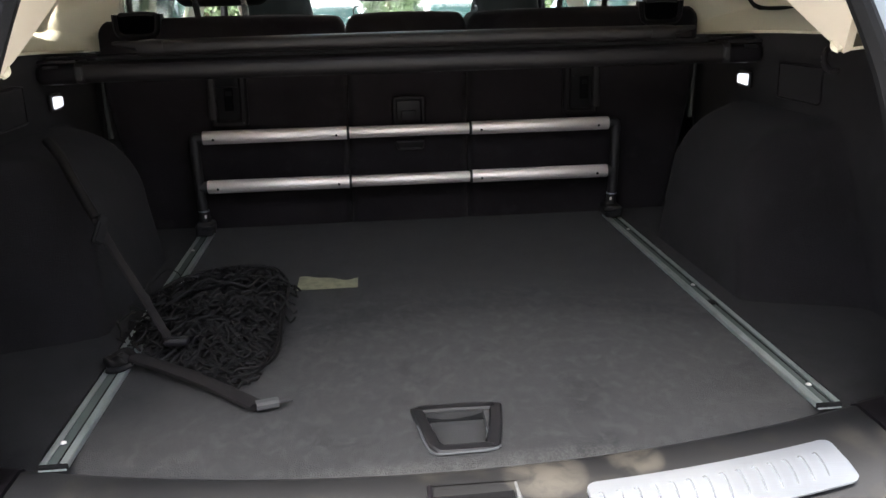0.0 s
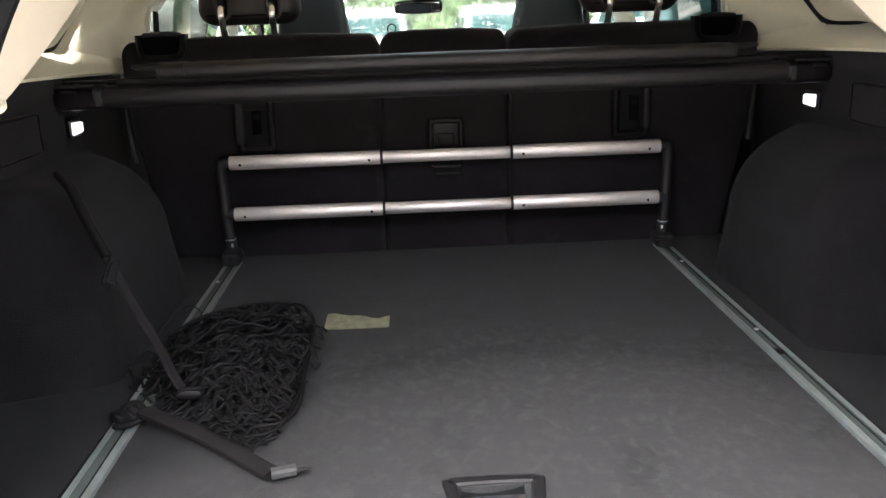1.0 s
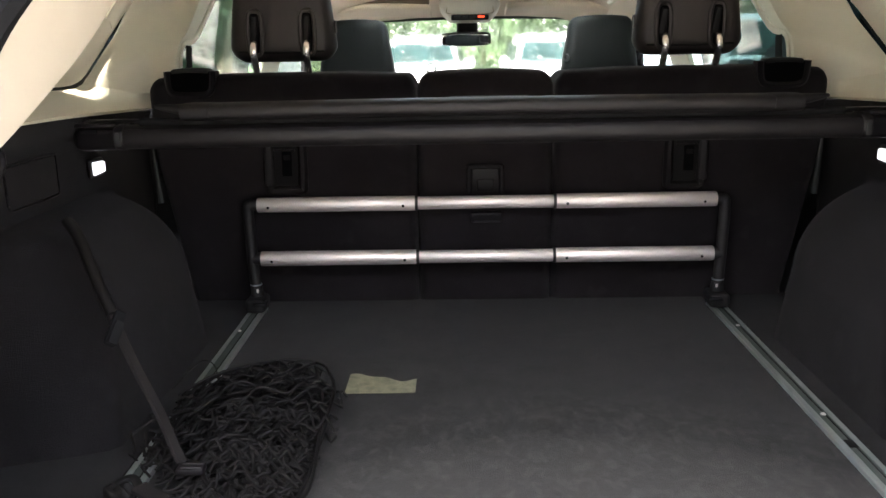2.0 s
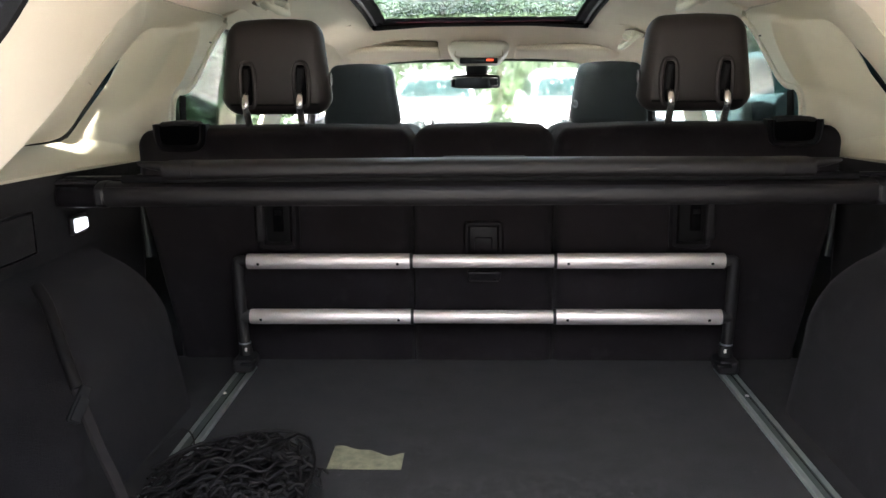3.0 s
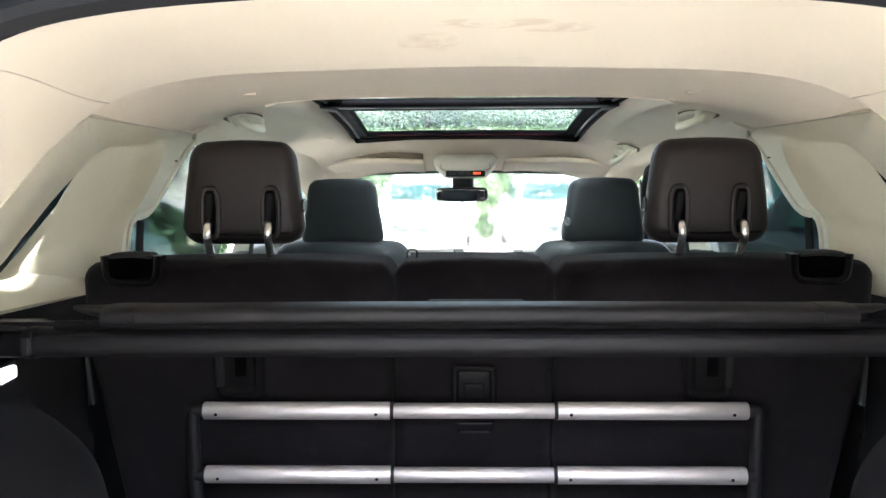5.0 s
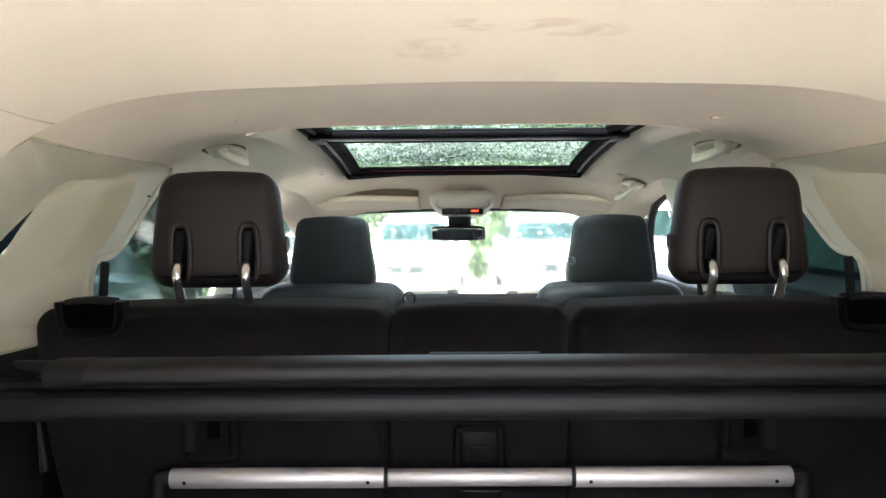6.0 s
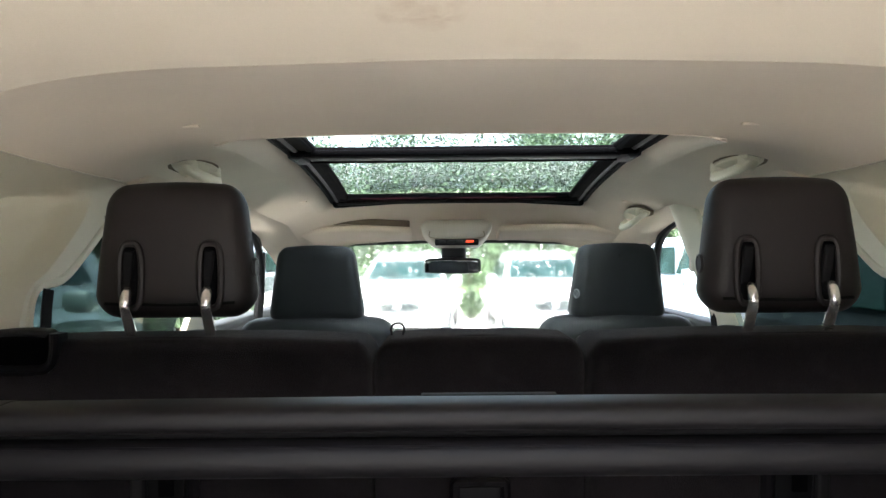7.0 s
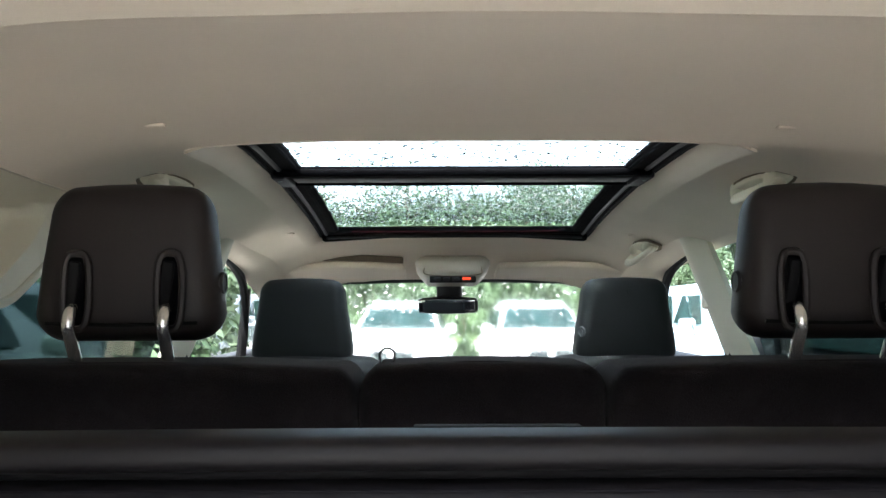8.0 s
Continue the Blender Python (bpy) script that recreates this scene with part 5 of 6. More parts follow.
def grab(s, y, x, deep, k=1.0):
    """A folding handle: oval seat in the headliner, a thick bow and a round boss at each end."""
    z = roof_z(x, y)
    slope = (roof_z(x + 0.03, y) - roof_z(x - 0.03, y)) / 0.06
    g = thing("grab_handle", "cream folding grab handle on the roof edge", "grab handle", "grab handles", at=(s * x, y, z))
    g.rotation_euler = (0, -math.atan(slope) * s, 0)
    # brown plate just wider than the seat: the handle's shade as colour
    part("gasket", rbox((0.074 * k, 0.225 * k, 0.006), (0, 0, -0.001), 0.0028, 3, lambda a, b, c: (a * math.sqrt(max(0.05, 1 - (b / (0.114 * k)) ** 2 * 0.80)), b, c)), SHADOWGAP, g, "dark plate standing for the shade round the handle")
    part("seat", rbox((0.060 * k, 0.205 * k, 0.012), (-s * 0.004, 0, -0.005), 0.0056, 4, lambda a, b, c: (a * math.sqrt(max(0.05, 1 - (b / (0.104 * k)) ** 2 * 0.75)), b, c)), CREAM, g)
    bow = [(0, -0.088, -0.006), (-s * 0.012, -0.084, -0.030), (-s * 0.024, -0.055, -0.050), (-s * 0.028, 0.0, -0.056), (-s * 0.024, 0.055, -0.050), (-s * 0.012, 0.084, -0.030), (0, 0.088, -0.006)]
    part("bow", sweep(smooth_path([(a * k, b * k, c * deep) for a, b, c in bow], 5), rounded(0.0105, 0.008, 2.5, 14), up=(1, 0, 0)), CREAM, g, "rounded grip of the handle")
    for e, r in ((-1, 0.017), (1, 0.020)):
        boss = part("boss", lathe([(0.004, -0.024), (r * 0.75, -0.023), (r, -0.017), (r * 1.12, -0.004), (r * 1.12, 0.002)], 22, "z", (-s * 0.008, e * 0.075 * k, -0.004)), CREAM, g)
        part("cap", lathe([(0.002, -0.0265), (r * 0.5, -0.0260), (r * 0.56, -0.024), (r * 0.56, -0.020)], 18, "z", (-s * 0.008, e * 0.075 * k, -0.004)), HEADLINER, boss)
    return g


for s in (-1, 1):
    grab(s, 2.32, 0.530, 0.62)
grab(1, 3.28, 0.558, 1.15)

# boot lamps
for s in (-1, 1):
    lamp = thing("boot_lamp", "small lit white lamp set into the boot side trim", "lamp", "boot lamps", at=(s * 0.716, 1.588, 0.343))
    part("bezel", rbox((0.008, 0.054, 0.034), (0, 0, 0), 0.003, 3), BLACK, lamp)
    part("lens", rbox((0.012, 0.045, 0.026), (-s * 0.004, 0, 0), 0.0045, 4, lambda x, y, z: (x, y, z * (0.86 - 4.0 * y))), LAMPGLOW, lamp, "lit white lens")

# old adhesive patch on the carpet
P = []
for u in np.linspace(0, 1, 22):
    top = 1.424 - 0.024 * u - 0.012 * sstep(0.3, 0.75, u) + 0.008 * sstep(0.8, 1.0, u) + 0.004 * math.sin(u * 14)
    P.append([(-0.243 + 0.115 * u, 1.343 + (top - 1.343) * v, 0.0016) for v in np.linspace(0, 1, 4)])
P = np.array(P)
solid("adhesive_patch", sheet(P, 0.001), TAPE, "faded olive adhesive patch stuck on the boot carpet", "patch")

# ---- cargo net ----
NET = [(-0.465, 1.06), (-0.33, 0.955), (-0.265, 0.925), (-0.240, 1.00), (-0.232, 1.20), (-0.245, 1.36), (-0.285, 1.43), (-0.36, 1.40), (-0.45, 1.36), (-0.49, 1.22), (-0.495, 1.10)]


def inside_net(x, y, grow=1.0):
    cx, cy = -0.36, 1.17
    x, y = cx + (x - cx) / grow, cy + (y - cy) / grow
    hit = False
    for (xa, ya), (xb, yb) in zip(NET, NET[1:] + NET[:1]):
        if (ya > y) != (yb > y) and x < xa + (y - ya) * (xb - xa) / (yb - ya):
            hit = not hit
    return hit


def heap(x, y):
    """Height of the heap of net over the floor."""
    d = math.hypot((x + 0.355) / 0.16, (y - 1.25) / 0.24)
    return max(0.0, 0.042 * (1 - d ** 2.2)) + 0.008 + 0.008 * noise.noise((x * 25, y * 25, 0))


net = thing("cargo_net", "black knotted cargo net heaped on the boot floor beside its strap", "cargo net")
rng = random.Random(5)
bm = bmesh.new()
made = 0
while made < 110:
    x, y = rng.uniform(-0.52, -0.22), rng.uniform(0.89, 1.44)
    if not inside_net(x, y, 0.82):
        continue
    made += 1
    h, ph = rng.gauss(0.25, 0.8), rng.uniform(0, 6.3)
    amp, wave, n = rng.uniform(0.006, 0.013), rng.uniform(0.020, 0.034), rng.randint(9, 15)
    level = rng.uniform(0.3, 1.2)
    pts = []
    for i in range(n):
        px, py = x + 0.0065 * (i - n / 2) * math.cos(h), y + 0.0065 * (i - n / 2) * math.sin(h)
        off = amp * math.sin(i * 0.0065 / wave * 6.28 + ph)
        px, py = px - off * math.sin(h), py + off * math.cos(h)
        pts.append((px, py, max(0.003, heap(px, py) * level + 0.004 * math.sin(i * 1.7 + ph))))
        h += rng.uniform(-0.22, 0.22)
    sweep(smooth_path(pts, 2), ring(0.0021, 6), bm)
# long strands drawn to one side, then rows of stacked loops
for k in range(44):
    f = (k % 18 + rng.uniform(-0.4, 0.4)) / 17
    a, b = Vector((-0.335 + 0.09 * f, 1.415 - 0.20 * f)), Vector((-0.495 + 0.055 * f, 1.31 - 0.30 * f))
    lift, ph = rng.uniform(0.5, 1.15), rng.uniform(0, 6.3)
    pts = []
    for i in range(22):
        p = a.lerp(b, i / 21)
        side = 0.008 * math.sin(i * 0.9 + ph) + 0.010 * math.sin(i * 0.23 + ph * 2)
        px, py = p.x + side * 0.6, p.y - side
        pts.append((px, py, max(0.004, heap(px, py) * lift + 0.004 * math.sin(i * 1.3 + ph))))
    sweep(smooth_path(pts, 2), ring(0.0021, 6), bm)
for k in range(66):
    y = 0.945 + 0.0115 * (k % 37) + rng.uniform(-0.003, 0.003)
    left = lerp_table([(0.94, -0.30), (1.0, -0.375), (1.06, -0.41), (1.1, -0.41), (1.25, -0.35), (1.37, -0.31)], y)
    right = lerp_table([(0.92, -0.280), (1.0, -0.262), (1.2, -0.255), (1.33, -0.262), (1.38, -0.278)], y)
    ph, wave, amp, lift = rng.uniform(0, 6.3), rng.uniform(0.022, 0.030), rng.uniform(0.007, 0.011), rng.uniform(0.35, 1.2)
    n = int((right - left) / 0.004)
    pts = []
    for i in range(n):
        px = left + (right - left) * i / (n - 1)
        py = y + amp * math.sin(px / wave * 6.28 + ph) + 0.014 * math.sin(px * 22 + k * 0.3)
        px += 0.006 * math.sin(2 * (px / wave * 6.28 + ph))
        pts.append((px, py, max(0.004, heap(px, py) * lift + 0.005 * math.sin(px / wave * 6.28 + ph + 1.2))))
    sweep(smooth_path(pts, 2), ring(0.0021, 6), bm)
for k in range(14):   # slack meshes over the rail
    x, y = rng.uniform(-0.50, -0.43), rng.uniform(1.10, 1.30)
    h, ph, lift = rng.uniform(0.9, 2.0), rng.uniform(0, 6.3), rng.uniform(0.6, 1.2)
    pts = []
    for i in range(16):
        px = x + 0.007 * (i - 8) * math.cos(h) - 0.010 * math.sin(i * 0.95 + ph) * math.sin(h)
        py = y + 0.007 * (i - 8) * math.sin(h) + 0.010 * math.sin(i * 0.95 + ph) * math.cos(h)
        pts.append((max(px, -0.515), py, 0.016 + 0.020 * lift * max(0.0, math.sin(math.pi * i / 15)) + 0.004 * math.sin(i * 1.5 + ph)))
    sweep(smooth_path(pts, 2), ring(0.0021, 6), bm)
part("netting", bm, CORD, net)
for line in ([(-0.275, 1.37), (-0.252, 1.30), (-0.246, 1.20), (-0.250, 1.08), (-0.256, 1.0), (-0.272, 0.955), (-0.305, 0.945)], [(-0.30, 1.40), (-0.315, 1.33), (-0.36, 1.26), (-0.40, 1.23)], [(-0.50, 1.30), (-0.44, 1.345), (-0.35, 1.40), (-0.285, 1.395), (-0.262, 1.33)],
             [(-0.285, 1.34), (-0.262, 1.25), (-0.250, 1.14), (-0.246, 1.04), (-0.262, 0.985), (-0.30, 0.975)]):
    part("border_cord", sweep(smooth_path([(x, y, max(0.006, heap(x, y)) + 0.004) for x, y in line], 5), ring(0.0026, 7)), CORD, net)
part("loose_end", sweep(smooth_path([(-0.53, 1.36, 0.006), (-0.50, 1.42, 0.03), (-0.47, 1.40, 0.03), (-0.45, 1.35, 0.02)], 5), ring(0.0012, 6)), CORD, net)
strap = thing("net_strap", "black webbing strap with buckle, hung from the wheel arch trim", "strap")
part("sleeve", sweep(smooth_path([(-0.622, 1.262, 0.312), (-0.598, 1.243, 0.288), (-0.565, 1.205, 0.243), (-0.530, 1.168, 0.198)], 6), rounded(0.0085, 0.0075, 2.4, 12), up=(0.75, -0.5, 0.45)), CORD, strap, "dark padded sleeve")
part("webbing", sweep(smooth_path([(-0.535, 1.172, 0.204), (-0.495, 1.135, 0.142), (-0.455, 1.103, 0.087), (-0.427, 1.070, 0.052), (-0.411, 1.052, 0.035)], 6), flat(0.0155, 0.006, 0.0025), up=(0.7, -0.6, 0.4)), WEBBING, strap)
buckle = part("buckle", rbox((0.017, 0.009, 0.052), (-0.522, 1.152, 0.184), 0.004, 3, turn=Euler((radians(-28), radians(36), radians(35))).to_matrix()), RUBBER, strap, "black plastic slide buckle")
part("buckle_bar", rbox((0.014, 0.006, 0.034), (-0.5185, 1.1455, 0.180), 0.002, 3, turn=Euler((radians(-28), radians(36), radians(35))).to_matrix()), RUBBER, buckle)
clip = part("end_clip", rbox((0.036, 0.022, 0.010), (-0.397, 1.042, 0.033), 0.004, 3), SATIN, strap)
for dy in (-0.006, 0.004):
    part("clip_stripe", rbox((0.026, 0.0015, 0.0012), (-0.395, 1.040 + dy, 0.0384), 0.0005, 2), ZINCEND, clip, "pale stripe")
rod = thing("net_pole", "black webbing covered pole of the net with a metal end piece", "pole")
part("sleeve", sweep(smooth_path([(-0.455, 1.016, 0.021), (-0.40, 0.977, 0.018), (-0.338, 0.928, 0.015), (-0.256, 0.851, 0.011)], 4), rounded(0.0120, 0.0052, 2.8, 14)), WEBBING, rod)
part("end_piece", sweep([(-0.257, 0.849, 0.012), (-0.229, 0.857, 0.012)], flat(0.016, 0.011, 0.003)), ZINCEND, rod, "grey metal end piece")
part("end_pin", sweep([(-0.230, 0.857, 0.012), (-0.222, 0.858, 0.012), (-0.211, 0.861, 0.011)], ring(0.0042, 8), scale=lambda f: 1 - 0.6 * f), BLACK, rod)
part("elbow", sweep(smooth_path([(-0.484, 1.004, 0.018), (-0.480, 1.020, 0.027), (-0.466, 1.026, 0.029), (-0.452, 1.012, 0.021)], 5), rounded(0.0060, 0.004, 2.4, 10)), CORD, rod)
part("hook", sweep(smooth_path([(-0.488, 0.994, 0.012), (-0.472, 0.990, 0.014), (-0.455, 0.999, 0.017)], 4), flat(0.012, 0.008, 0.003)), RUBBER, rod)
part("knot", rbox((0.034, 0.026, 0.020), (-0.476, 1.008, 0.019), 0.009, 4, lambda x, y, z: (x + 0.003 * math.sin(y * 400), y, z + 0.003 * math.sin(x * 300))), CORD, rod, "knotted black cord over the rail")

# ---- outdoors ----
bm = bmesh.new()
add(bm, [(-400, -400, GROUND), (400, -400, GROUND), (400, 400, GROUND), (-400, 400, GROUND)], [(0, 1, 2, 3)])
solid("ground", bm, ASPHALT, "pale worn concrete of a parking lot", "ground", kind="structure")
bm = bmesh.new()
add(bm, [(-120, 33, GROUND + 0.12), (120, 33, GROUND + 0.12), (120, 200, GROUND + 0.6), (-120, 200, GROUND + 0.6), (-120, 33, GROUND), (120, 33, GROUND)], [(0, 1, 2, 3), (4, 5, 1, 0)])
solid("ground_verge", bm, GRASS, "grass verge beyond the parking lot", "grass", kind="structure")


def parked_car(at, turn, paint, label, length=4.6, width=1.84, height=1.62, size=1.0):
    car = thing("parked_car", label, "car", "parked cars", at=at)
    car.rotation_euler = (0, 0, radians(turn))
    car.scale = (size, size, size)
    L, W, H = length / 2, width / 2, height
    stations = [(-L, 0.45, 0.78, 0.80), (-L + 0.12, 0.28, 0.92, 0.92), (-L + 0.9, 0.24, 1.02, 1.0), (-L + 1.25, 0.24, 1.05, 1.0), (0.2, 0.24, 1.06, 1.0), (L - 0.5, 0.26, 1.06, 0.99), (L - 0.1, 0.3, 1.0, 0.94), (L, 0.45, 0.9, 0.85)]
    P = []
    for y, zb, zt, f in stations:
        P.append([(W * f * cx, y, zb + (zt - zb) * cz) for cx, cz in ((-0.9, 0), (-1, 0.2), (-1, 0.6), (-0.96, 0.9), (-0.86, 1.0), (-0.4, 1.03), (0.4, 1.03), (0.86, 1.0), (0.96, 0.9), (1, 0.6), (1, 0.2), (0.9, 0))])
    bm = bmesh.new()
    rows = [[bm.verts.new(p) for p in r] for r in P]
    for r, q in zip(rows, rows[1:]):
        for k in range(12):
            bm.faces.new((r[k], r[(k + 1) % 12], q[(k + 1) % 12], q[k]))
    bm.faces.new(rows[0]), bm.faces.new(rows[-1])
    part("body", bm, paint, car)
    cab = [(-L + 1.0, 1.02, 0.90), (-L + 1.75, H - 0.06, 0.72), (-L + 2.2, H, 0.72), (L - 1.0, H - 0.02, 0.70), (L - 0.45, H - 0.10, 0.68), (L - 0.15, 1.04, 0.82)]
    bm = bmesh.new()
    rows = []
    for y, z, f in cab:
        rows.append([bm.verts.new((W * f * cx, y, 1.0 + (z - 1.0) * cz)) for cx, cz in ((-1.18 if z > 1.1 else -1, 0), (-1.0, 0.86), (-0.86, 1), (0.86, 1), (1.0, 0.86), (1.18 if z > 1.1 else 1, 0))])
    for r, q in zip(rows, rows[1:]):
        for k in range(6):
            bm.faces.new((r[k], r[(k + 1) % 6], q[(k + 1) % 6], q[k]))
    bm.faces.new(rows[0]), bm.faces.new(rows[-1])
    part("cabin", bm, paint, car)

    def pane_on(a, b, c, d, name="windscreen"):
        n = (Vector(b) - Vector(a)).cross(Vector(d) - Vector(a)).normalized()
        bm2 = bmesh.new()
        add(bm2, [Vector(p) + n * h for h in (0.004, 0.014) for p in (a, b, c, d)], [(0, 1, 2, 3), (7, 6, 5, 4), (0, 4, 5, 1), (1, 5, 6, 2), (2, 6, 7, 3), (3, 7, 4, 0)])
        part(name, bm2, DARKGLASS, car)

    y0, y1, zt = -L + 1.08, -L + 1.70, H - 0.11
    pane_on((-W * 0.82, y0, 1.09), (W * 0.82, y0, 1.09), (W * 0.64, y1 - 0.02, zt), (-W * 0.64, y1 - 0.02, zt))
    pane_on((W * 0.68, L - 0.20, 1.08), (-W * 0.68, L - 0.20, 1.08), (-W * 0.56, L - 0.42, H - 0.2), (W * 0.56, L - 0.42, H - 0.2), "rear_window")
    for s in (-1, 1):
        for ya, yb in ((-L + 1.55, -L + 2.45), (-L + 2.52, L - 0.75)):
            q = [(s * W * 0.855, ya, 1.09), (s * W * 0.855, yb, 1.09), (s * W * 0.755, yb - 0.1, H - 0.16), (s * W * 0.755, ya + 0.22, H - 0.16)]
            pane_on(*(q if s > 0 else (q[1], q[0], q[3], q[2])), "side_window")
        part("headlight", rbox((0.36, 0.16, 0.13), (s * W * 0.66, -L + 0.08, 0.76), 0.05, 4), ALLOY, car)
        part("tail_light", rbox((0.3, 0.12, 0.16), (s * W * 0.66, L - 0.04, 0.86), 0.04, 3), REDLENS, car)
        part("door_mirror", rbox((0.2, 0.14, 0.14), (s * (W + 0.08), -L + 1.5, 1.1), 0.05, 4), paint, car)
        for y in (-L + 0.85, L - 0.85):
            wl = part("wheel", lathe([(0.05, -0.1), (0.22, -0.11), (0.33, -0.08), (0.34, -0.04), (0.34, 0.04), (0.33, 0.08), (0.22, 0.11), (0.05, 0.1)], 24, "x", (s * (W - 0.1), y, 0.34)), TYRE, car)
            part("rim", lathe([(0.03, s * 0.06), (0.05, s * 0.1), (0.19, s * 0.1), (0.22, s * 0.118), (0.225, s * 0.1)], 20, "x", (s * (W - 0.1), y, 0.34)), ALLOY, wl)
    grille = part("grille", rbox((1.12, 0.12, 0.24), (0, -L - 0.005, 0.67), 0.05, 4, lambda x, y, z: (x * (0.90 + 0.9 * z), y + 0.10 * (x / 0.56) ** 2, z)), BLACK, car)
    part("badge", lathe([(0.01, -0.012), (0.06, -0.010), (0.066, 0.0), (0.01, 0.004)], 18, "y", (0, -L - 0.07, 0.69)), ALLOY, grille)
    for k in range(3):
        part("grille_bar", rbox((0.82, 0.02, 0.02), (0, -L - 0.062, 0.61 + 0.047 * k), 0.006, 2), DARKGLASS, grille)
    part("lower_intake", rbox((1.2, 0.08, 0.14), (0, -L + 0.07, 0.42), 0.04, 4), RUBBER, car)
    part("plate", rbox((0.5, 0.02, 0.11), (0, -L - 0.02, 0.50), 0.005, 2), ALLOY, car)
    return car


for x, turn, label in ((-0.70, -3, "white crossover parked facing the camera car"), (1.58, 2, "white hatchback parked nose on beside another")):
    parked_car((x, 15.7, GROUND), turn, WHITEPAINT, label, size=0.87)
parked_car((-4.6, 17.6, GROUND), -4, GREYPAINT, "dark grey estate car parked in the facing row")
parked_car((3.95, 12.2, GROUND), 6, BLUEPAINT, "pale blue hatchback parked across the lane")
parked_car((-5.2, 9.0, GROUND), -8, GREYPAINT, "dark grey car parked to one side")
parked_car((-3.3, 5.0, GROUND), 178, TEALPAINT, "grey-green car parked alongside")
parked_car((2.75, 4.6, GROUND), 181, BLACKPAINT, "black car parked close alongside", 4.7, 1.88, 1.72)
parked_car((8.2, 17.5, GROUND), 2, WHITEPAINT, "white car at the end of the facing row")
parked_car((-8.0, 17.8, GROUND), -3, BLUEPAINT, "pale blue car further along the facing row")


def tree(x, y, h, r, seed):
    rnd = np.random.RandomState(seed)
    t = thing("tree", "leafy green tree behind the parked cars", "tree", "trees", at=(x, y, GROUND))
    bm = sweep(smooth_path([(0, 0, -0.1), (0.05, 0.02, h * 0.25), (-0.05, 0.05, h * 0.55), (0.02, 0, h * 0.85)], 4), ring(0.18, 8), up=(0, 1, 0), scale=lambda f: 1.2 - 1.0 * f)
    for k in range(7):
        a, z0 = k * 2.4, h * (0.3 + 0.07 * k)
        sweep(smooth_path([(0, 0, z0), (0.4 * r * math.cos(a), 0.4 * r * math.sin(a), z0 + 0.10 * h), (0.8 * r * math.cos(a), 0.8 * r * math.sin(a), z0 + 0.16 * h)], 3), ring(0.07, 6), bm, scale=lambda f: 1.1 - 0.9 * f)
    part("trunk", bm, BARK, t)
    clumps = rnd.normal(size=(34, 3))
    clumps /= np.linalg.norm(clumps, axis=1, keepdims=True)
    clumps = clumps * (rnd.uniform(0.3, 1.0, (34, 1)) ** 0.5) * np.array([r, r, h * 0.40]) + np.array([0, 0, h * 0.50])
    n = 14000
    c = clumps[rnd.randint(0, 34, n)] + rnd.normal(size=(n, 3)) * np.array([0.30, 0.30, 0.24]) * r * 0.6
    u = rnd.normal(size=(n, 3)); u /= np.linalg.norm(u, axis=1, keepdims=True)
    v = np.cross(u, rnd.normal(size=(n, 3))); v /= np.linalg.norm(v, axis=1, keepdims=True)
    sz = rnd.uniform(0.06, 0.14, (n, 1))
    V = np.stack([c - u * sz, c + v * sz * 0.5, c + u * sz, c - v * sz * 0.5], 1).reshape(-1, 3)
    me = bpy.data.meshes.new("crown")
    me.from_pydata(V.tolist(), [], np.arange(4 * n).reshape(-1, 4).tolist())
    me.materials.append(LEAF)
    crown = new("crown", me)
    crown.parent = t
    return t


for k, (x, y, h, r) in enumerate(((-18, 36, 8.3, 3.8), (-12.3, 39, 9, 4.0), (-6.5, 36, 7.9, 3.5), (-1.5, 39, 8.7, 3.5), (3.4, 37, 7.8, 3.3), (7.8, 39, 9.2, 3.8), (13, 35, 7.8, 3.8), (19.5, 38, 9, 4.1),
                                  (-14, 14, 6, 2.8), (-12, 7, 6, 2.8), (13, 14, 6, 2.8), (12, 6.5, 6, 2.8), (-20, 22, 7, 3.2), (20, 23, 7, 3.2),
                                  (-15, 46, 9.6, 4.2), (-9.2, 47, 9.4, 4.2), (-4.2, 46, 9.0, 4.0), (1.2, 48, 9.3, 3.6), (6.0, 46, 10.0, 4.0), (11, 47, 9.0, 4.2), (16.5, 46, 9.6, 4.2))):
    tree(x, y, 0.93 * h, r, k + 3)


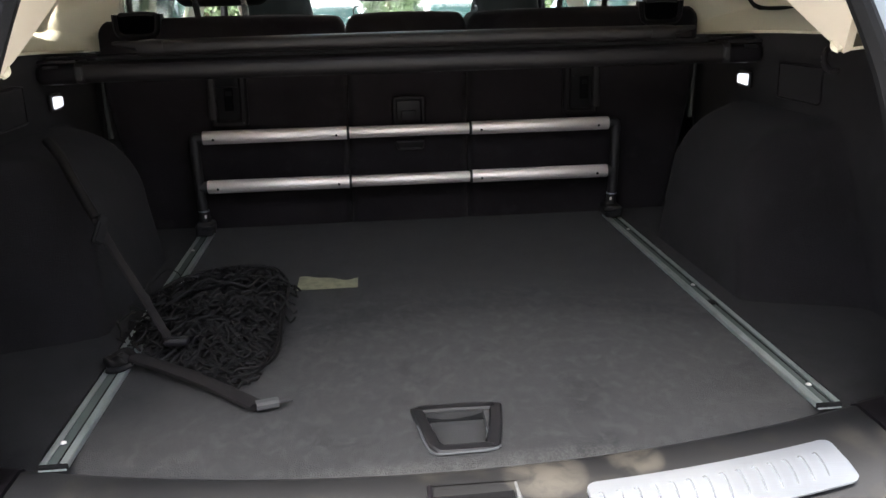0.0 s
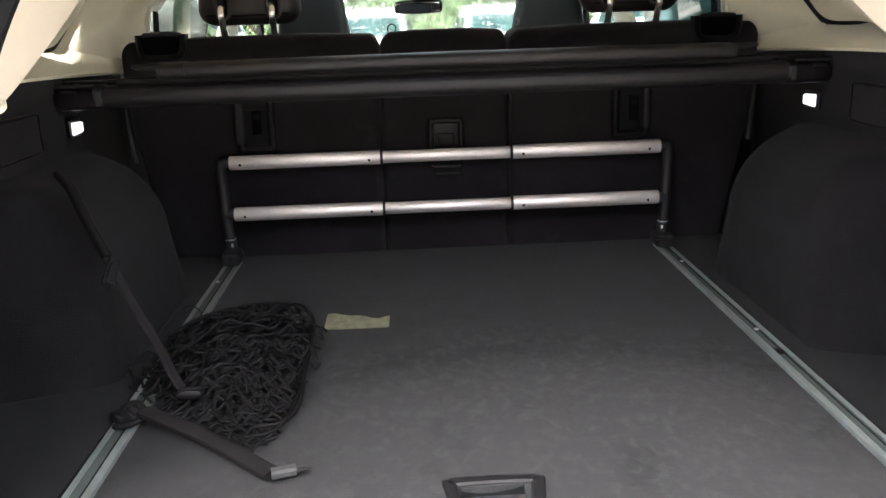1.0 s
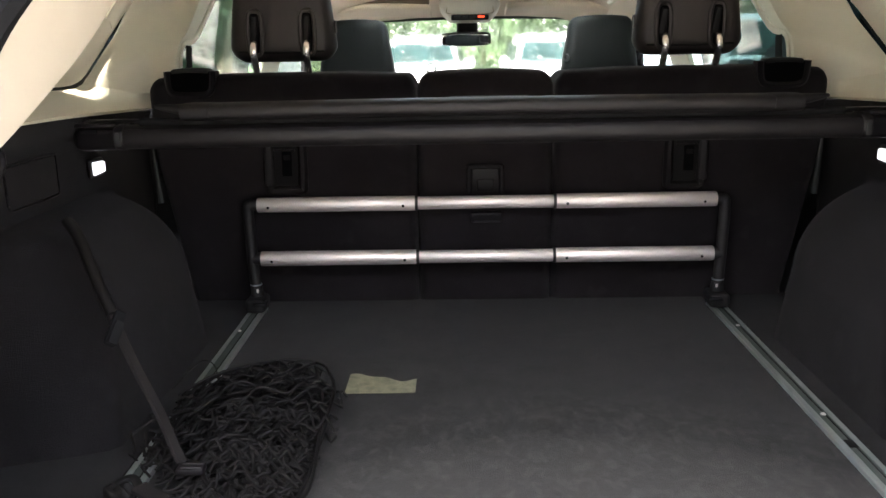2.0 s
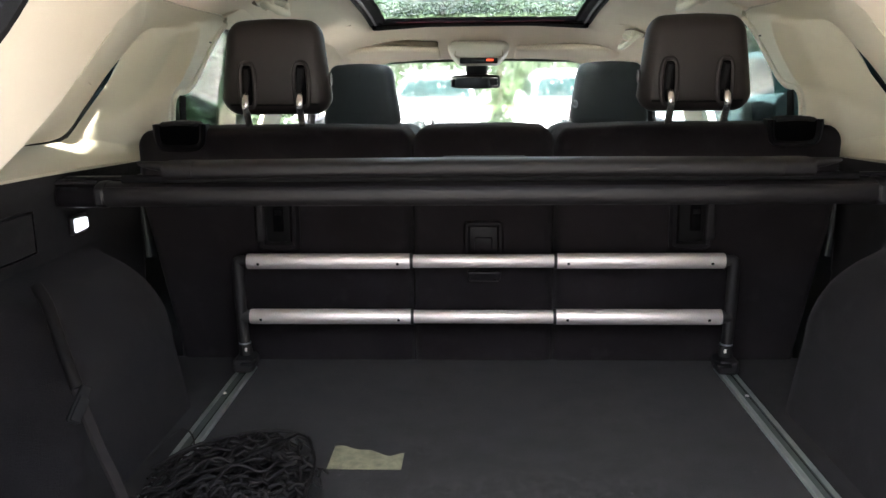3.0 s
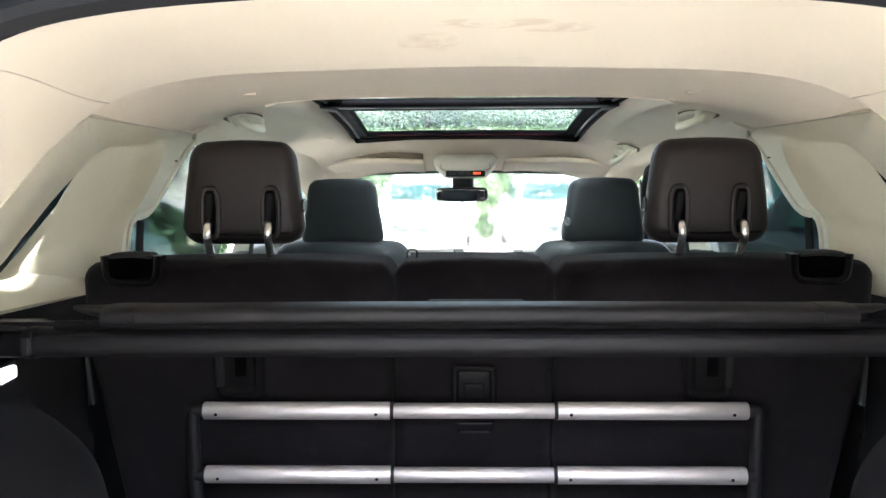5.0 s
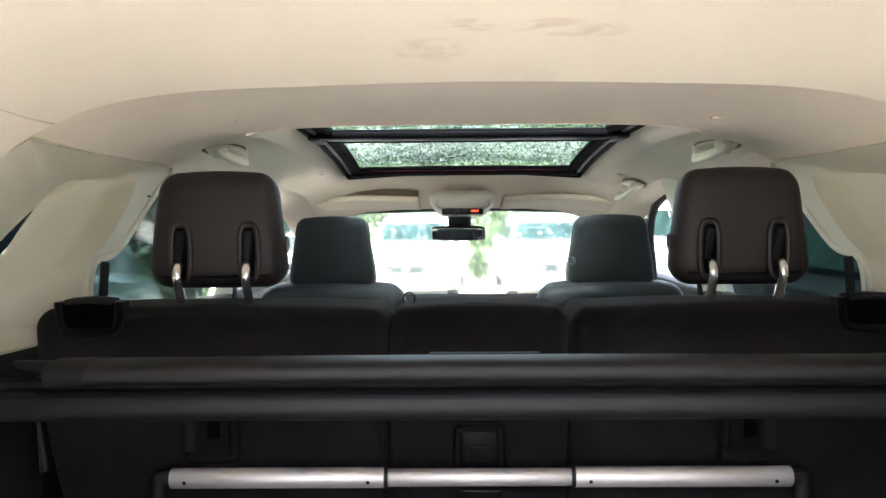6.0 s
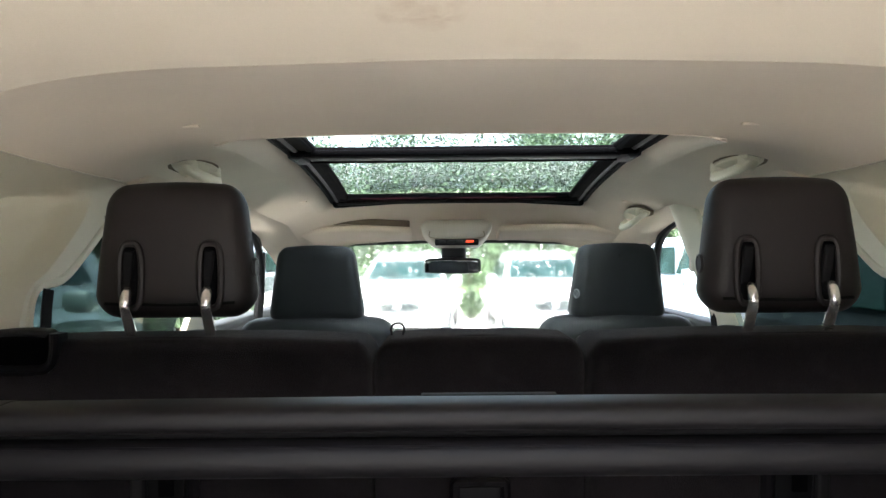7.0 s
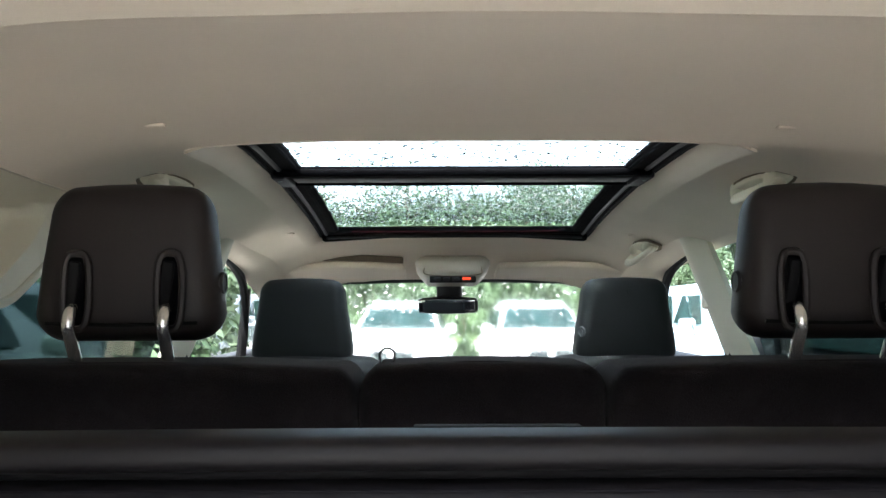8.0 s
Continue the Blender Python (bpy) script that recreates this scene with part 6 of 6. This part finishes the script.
def bush(x, y, h, r, seed):
    rnd = np.random.RandomState(seed)
    t = thing("bush", "dense green bush at the edge of the lot", "bush", "bushes", at=(x, y, GROUND))
    part("stem", sweep([(0, 0, -0.05), (0.03, 0, h * 0.4), (0, 0.03, h * 0.7)], ring(0.05, 6), up=(0, 1, 0), scale=lambda f: 1.1 - 0.8 * f), BARK, t)
    n = 2600
    d = rnd.normal(size=(n, 3))
    d /= np.linalg.norm(d, axis=1, keepdims=True)
    c = d * rnd.uniform(0.35, 1.0, (n, 1)) ** 0.4 * np.array([r, r, h * 0.52]) * (1 + 0.22 * np.sin(d[:, :1] * 7 + seed) * np.cos(d[:, 2:] * 6)) + np.array([0, 0, h * 0.52])
    u = rnd.normal(size=(n, 3)); u /= np.linalg.norm(u, axis=1, keepdims=True)
    v = np.cross(u, rnd.normal(size=(n, 3))); v /= np.linalg.norm(v, axis=1, keepdims=True)
    sz = rnd.uniform(0.08, 0.16, (n, 1)) * min(1.0, 0.3 + 0.25 * h)
    V = np.stack([c - u * sz, c + v * sz * 0.5, c + u * sz, c - v * sz * 0.5], 1).reshape(-1, 3)
    me = bpy.data.meshes.new("foliage")
    me.from_pydata(V.tolist(), [], np.arange(4 * n).reshape(-1, 4).tolist())
    me.materials.append(LEAF)
    new("foliage", me).parent = t


for k, (x, h) in enumerate(((-14.5, 3.4), (-10, 3.8), (-6.2, 3.2), (-2.8, 3.7), (0.9, 3.0), (4.4, 3.2), (7.8, 3.9), (11.2, 3.4), (14.8, 3.7))):
    bush(x, 34.8 + 0.5 * math.sin(k * 2.1), h, 2.3, k + 40)


for k, (x, y, h) in enumerate(((-8.6, 2.6, 2.8), (-8.9, 5.6, 3.2), (-8.4, 8.8, 2.9), (-9.2, 11.8, 3.4), (8.8, 3.6, 2.9), (9.1, 7.2, 3.2), (8.9, 10.6, 3.0))):
    bush(x, y, h, 1.9, k + 60)

for k, (x, y, h) in enumerate(((-4.2, 13.6, 2.7), (-5.6, 13.0, 3.0), (-6.9, 13.8, 3.2))):
    bush(x, y, h, 1.2, k + 80)
bush(0.50, 18.6, 0.62, 0.28, 71)   # shrub in the gap between the facing cars

# unseen plain wall behind the open boot, added to keep low sky light out
PLASTER = material("grey_plaster", (0.42, 0.40, 0.37), 0.9, vary=0.15, scale=0.8, grain=40, bump=0.3, fine=0.004)
solid("wall_behind", rbox((60, 0.3, 4.8), (0, -6.5, GROUND + 2.4), 0.02, 2), PLASTER, "unseen grey rendered wall added to block low sky light", "wall", kind="structure")

# ---- raindrops on the glass ----
def drops(name, where, count, seed, small, big, label):
    """Domes of water on the outer face; where(u, v) gives the place, the normal comes from its neighbours."""
    rnd = random.Random(seed)
    V, F = [], []
    for k in range(count):
        u, v = rnd.random(), rnd.random()
        p = Vector(where(u, v))
        a, b = Vector(where(u + 0.002, v)) - p, Vector(where(u, v + 0.002)) - p
        n = a.cross(b).normalized()
        if n.z < 0:
            n = -n
        a.normalize()
        b = n.cross(a)
        r = small + (big - small) * rnd.random() ** 3
        sx, sy = r * rnd.uniform(0.8, 1.15), r * rnd.uniform(0.8, 1.25)
        o = len(V)
        for rr, hh in ((1.0, 0.0), (0.75, 0.33)):
            V += [p + a * sx * rr * math.cos(i * math.pi / 4) + b * sy * rr * math.sin(i * math.pi / 4) + n * (hh * r + 0.0005) for i in range(8)]
        V.append(p + n * (0.5 * r + 0.0005))
        F += [(o + i, o + (i + 1) % 8, o + 8 + (i + 1) % 8, o + 8 + i) for i in range(8)] + [(o + 8 + i, o + 8 + (i + 1) % 8, o + 16) for i in range(8)]
    me = bpy.data.meshes.new(name)
    me.from_pydata([tuple(q) for q in V], [], F)
    me.materials.append(DROP)
    me.polygons.foreach_set("use_smooth", [True] * len(me.polygons))
    ob = tagged(new(name, me), label, "raindrops", kind="stuff")
    ob.visible_shadow = False
    return ob


drops("raindrops", lambda u, v: (-0.35 + 0.70 * u, 2.60 + 0.76 * v, glass_z(2.60 + 0.76 * v) - 0.012 * ((u - 0.5) / 0.57) ** 2 + 0.0005), 6500, 1, 0.0018, 0.0048, "dense raindrops on the front sunroof pane")
drops("raindrops", lambda u, v: (-0.35 + 0.70 * u, 2.06 + 0.49 * v, glass_z(2.06 + 0.49 * v) - 0.012 * ((u - 0.5) / 0.57) ** 2 + 0.0005), 1700, 2, 0.0016, 0.0045, "scattered raindrops on the rear sunroof pane")
drops("raindrops", lambda u, v: tuple(Vector(screen_point(2 * u - 1, v)) + Vector((0, 0.006, 0.006))), 900, 3, 0.0022, 0.0070, "raindrops on the windscreen")
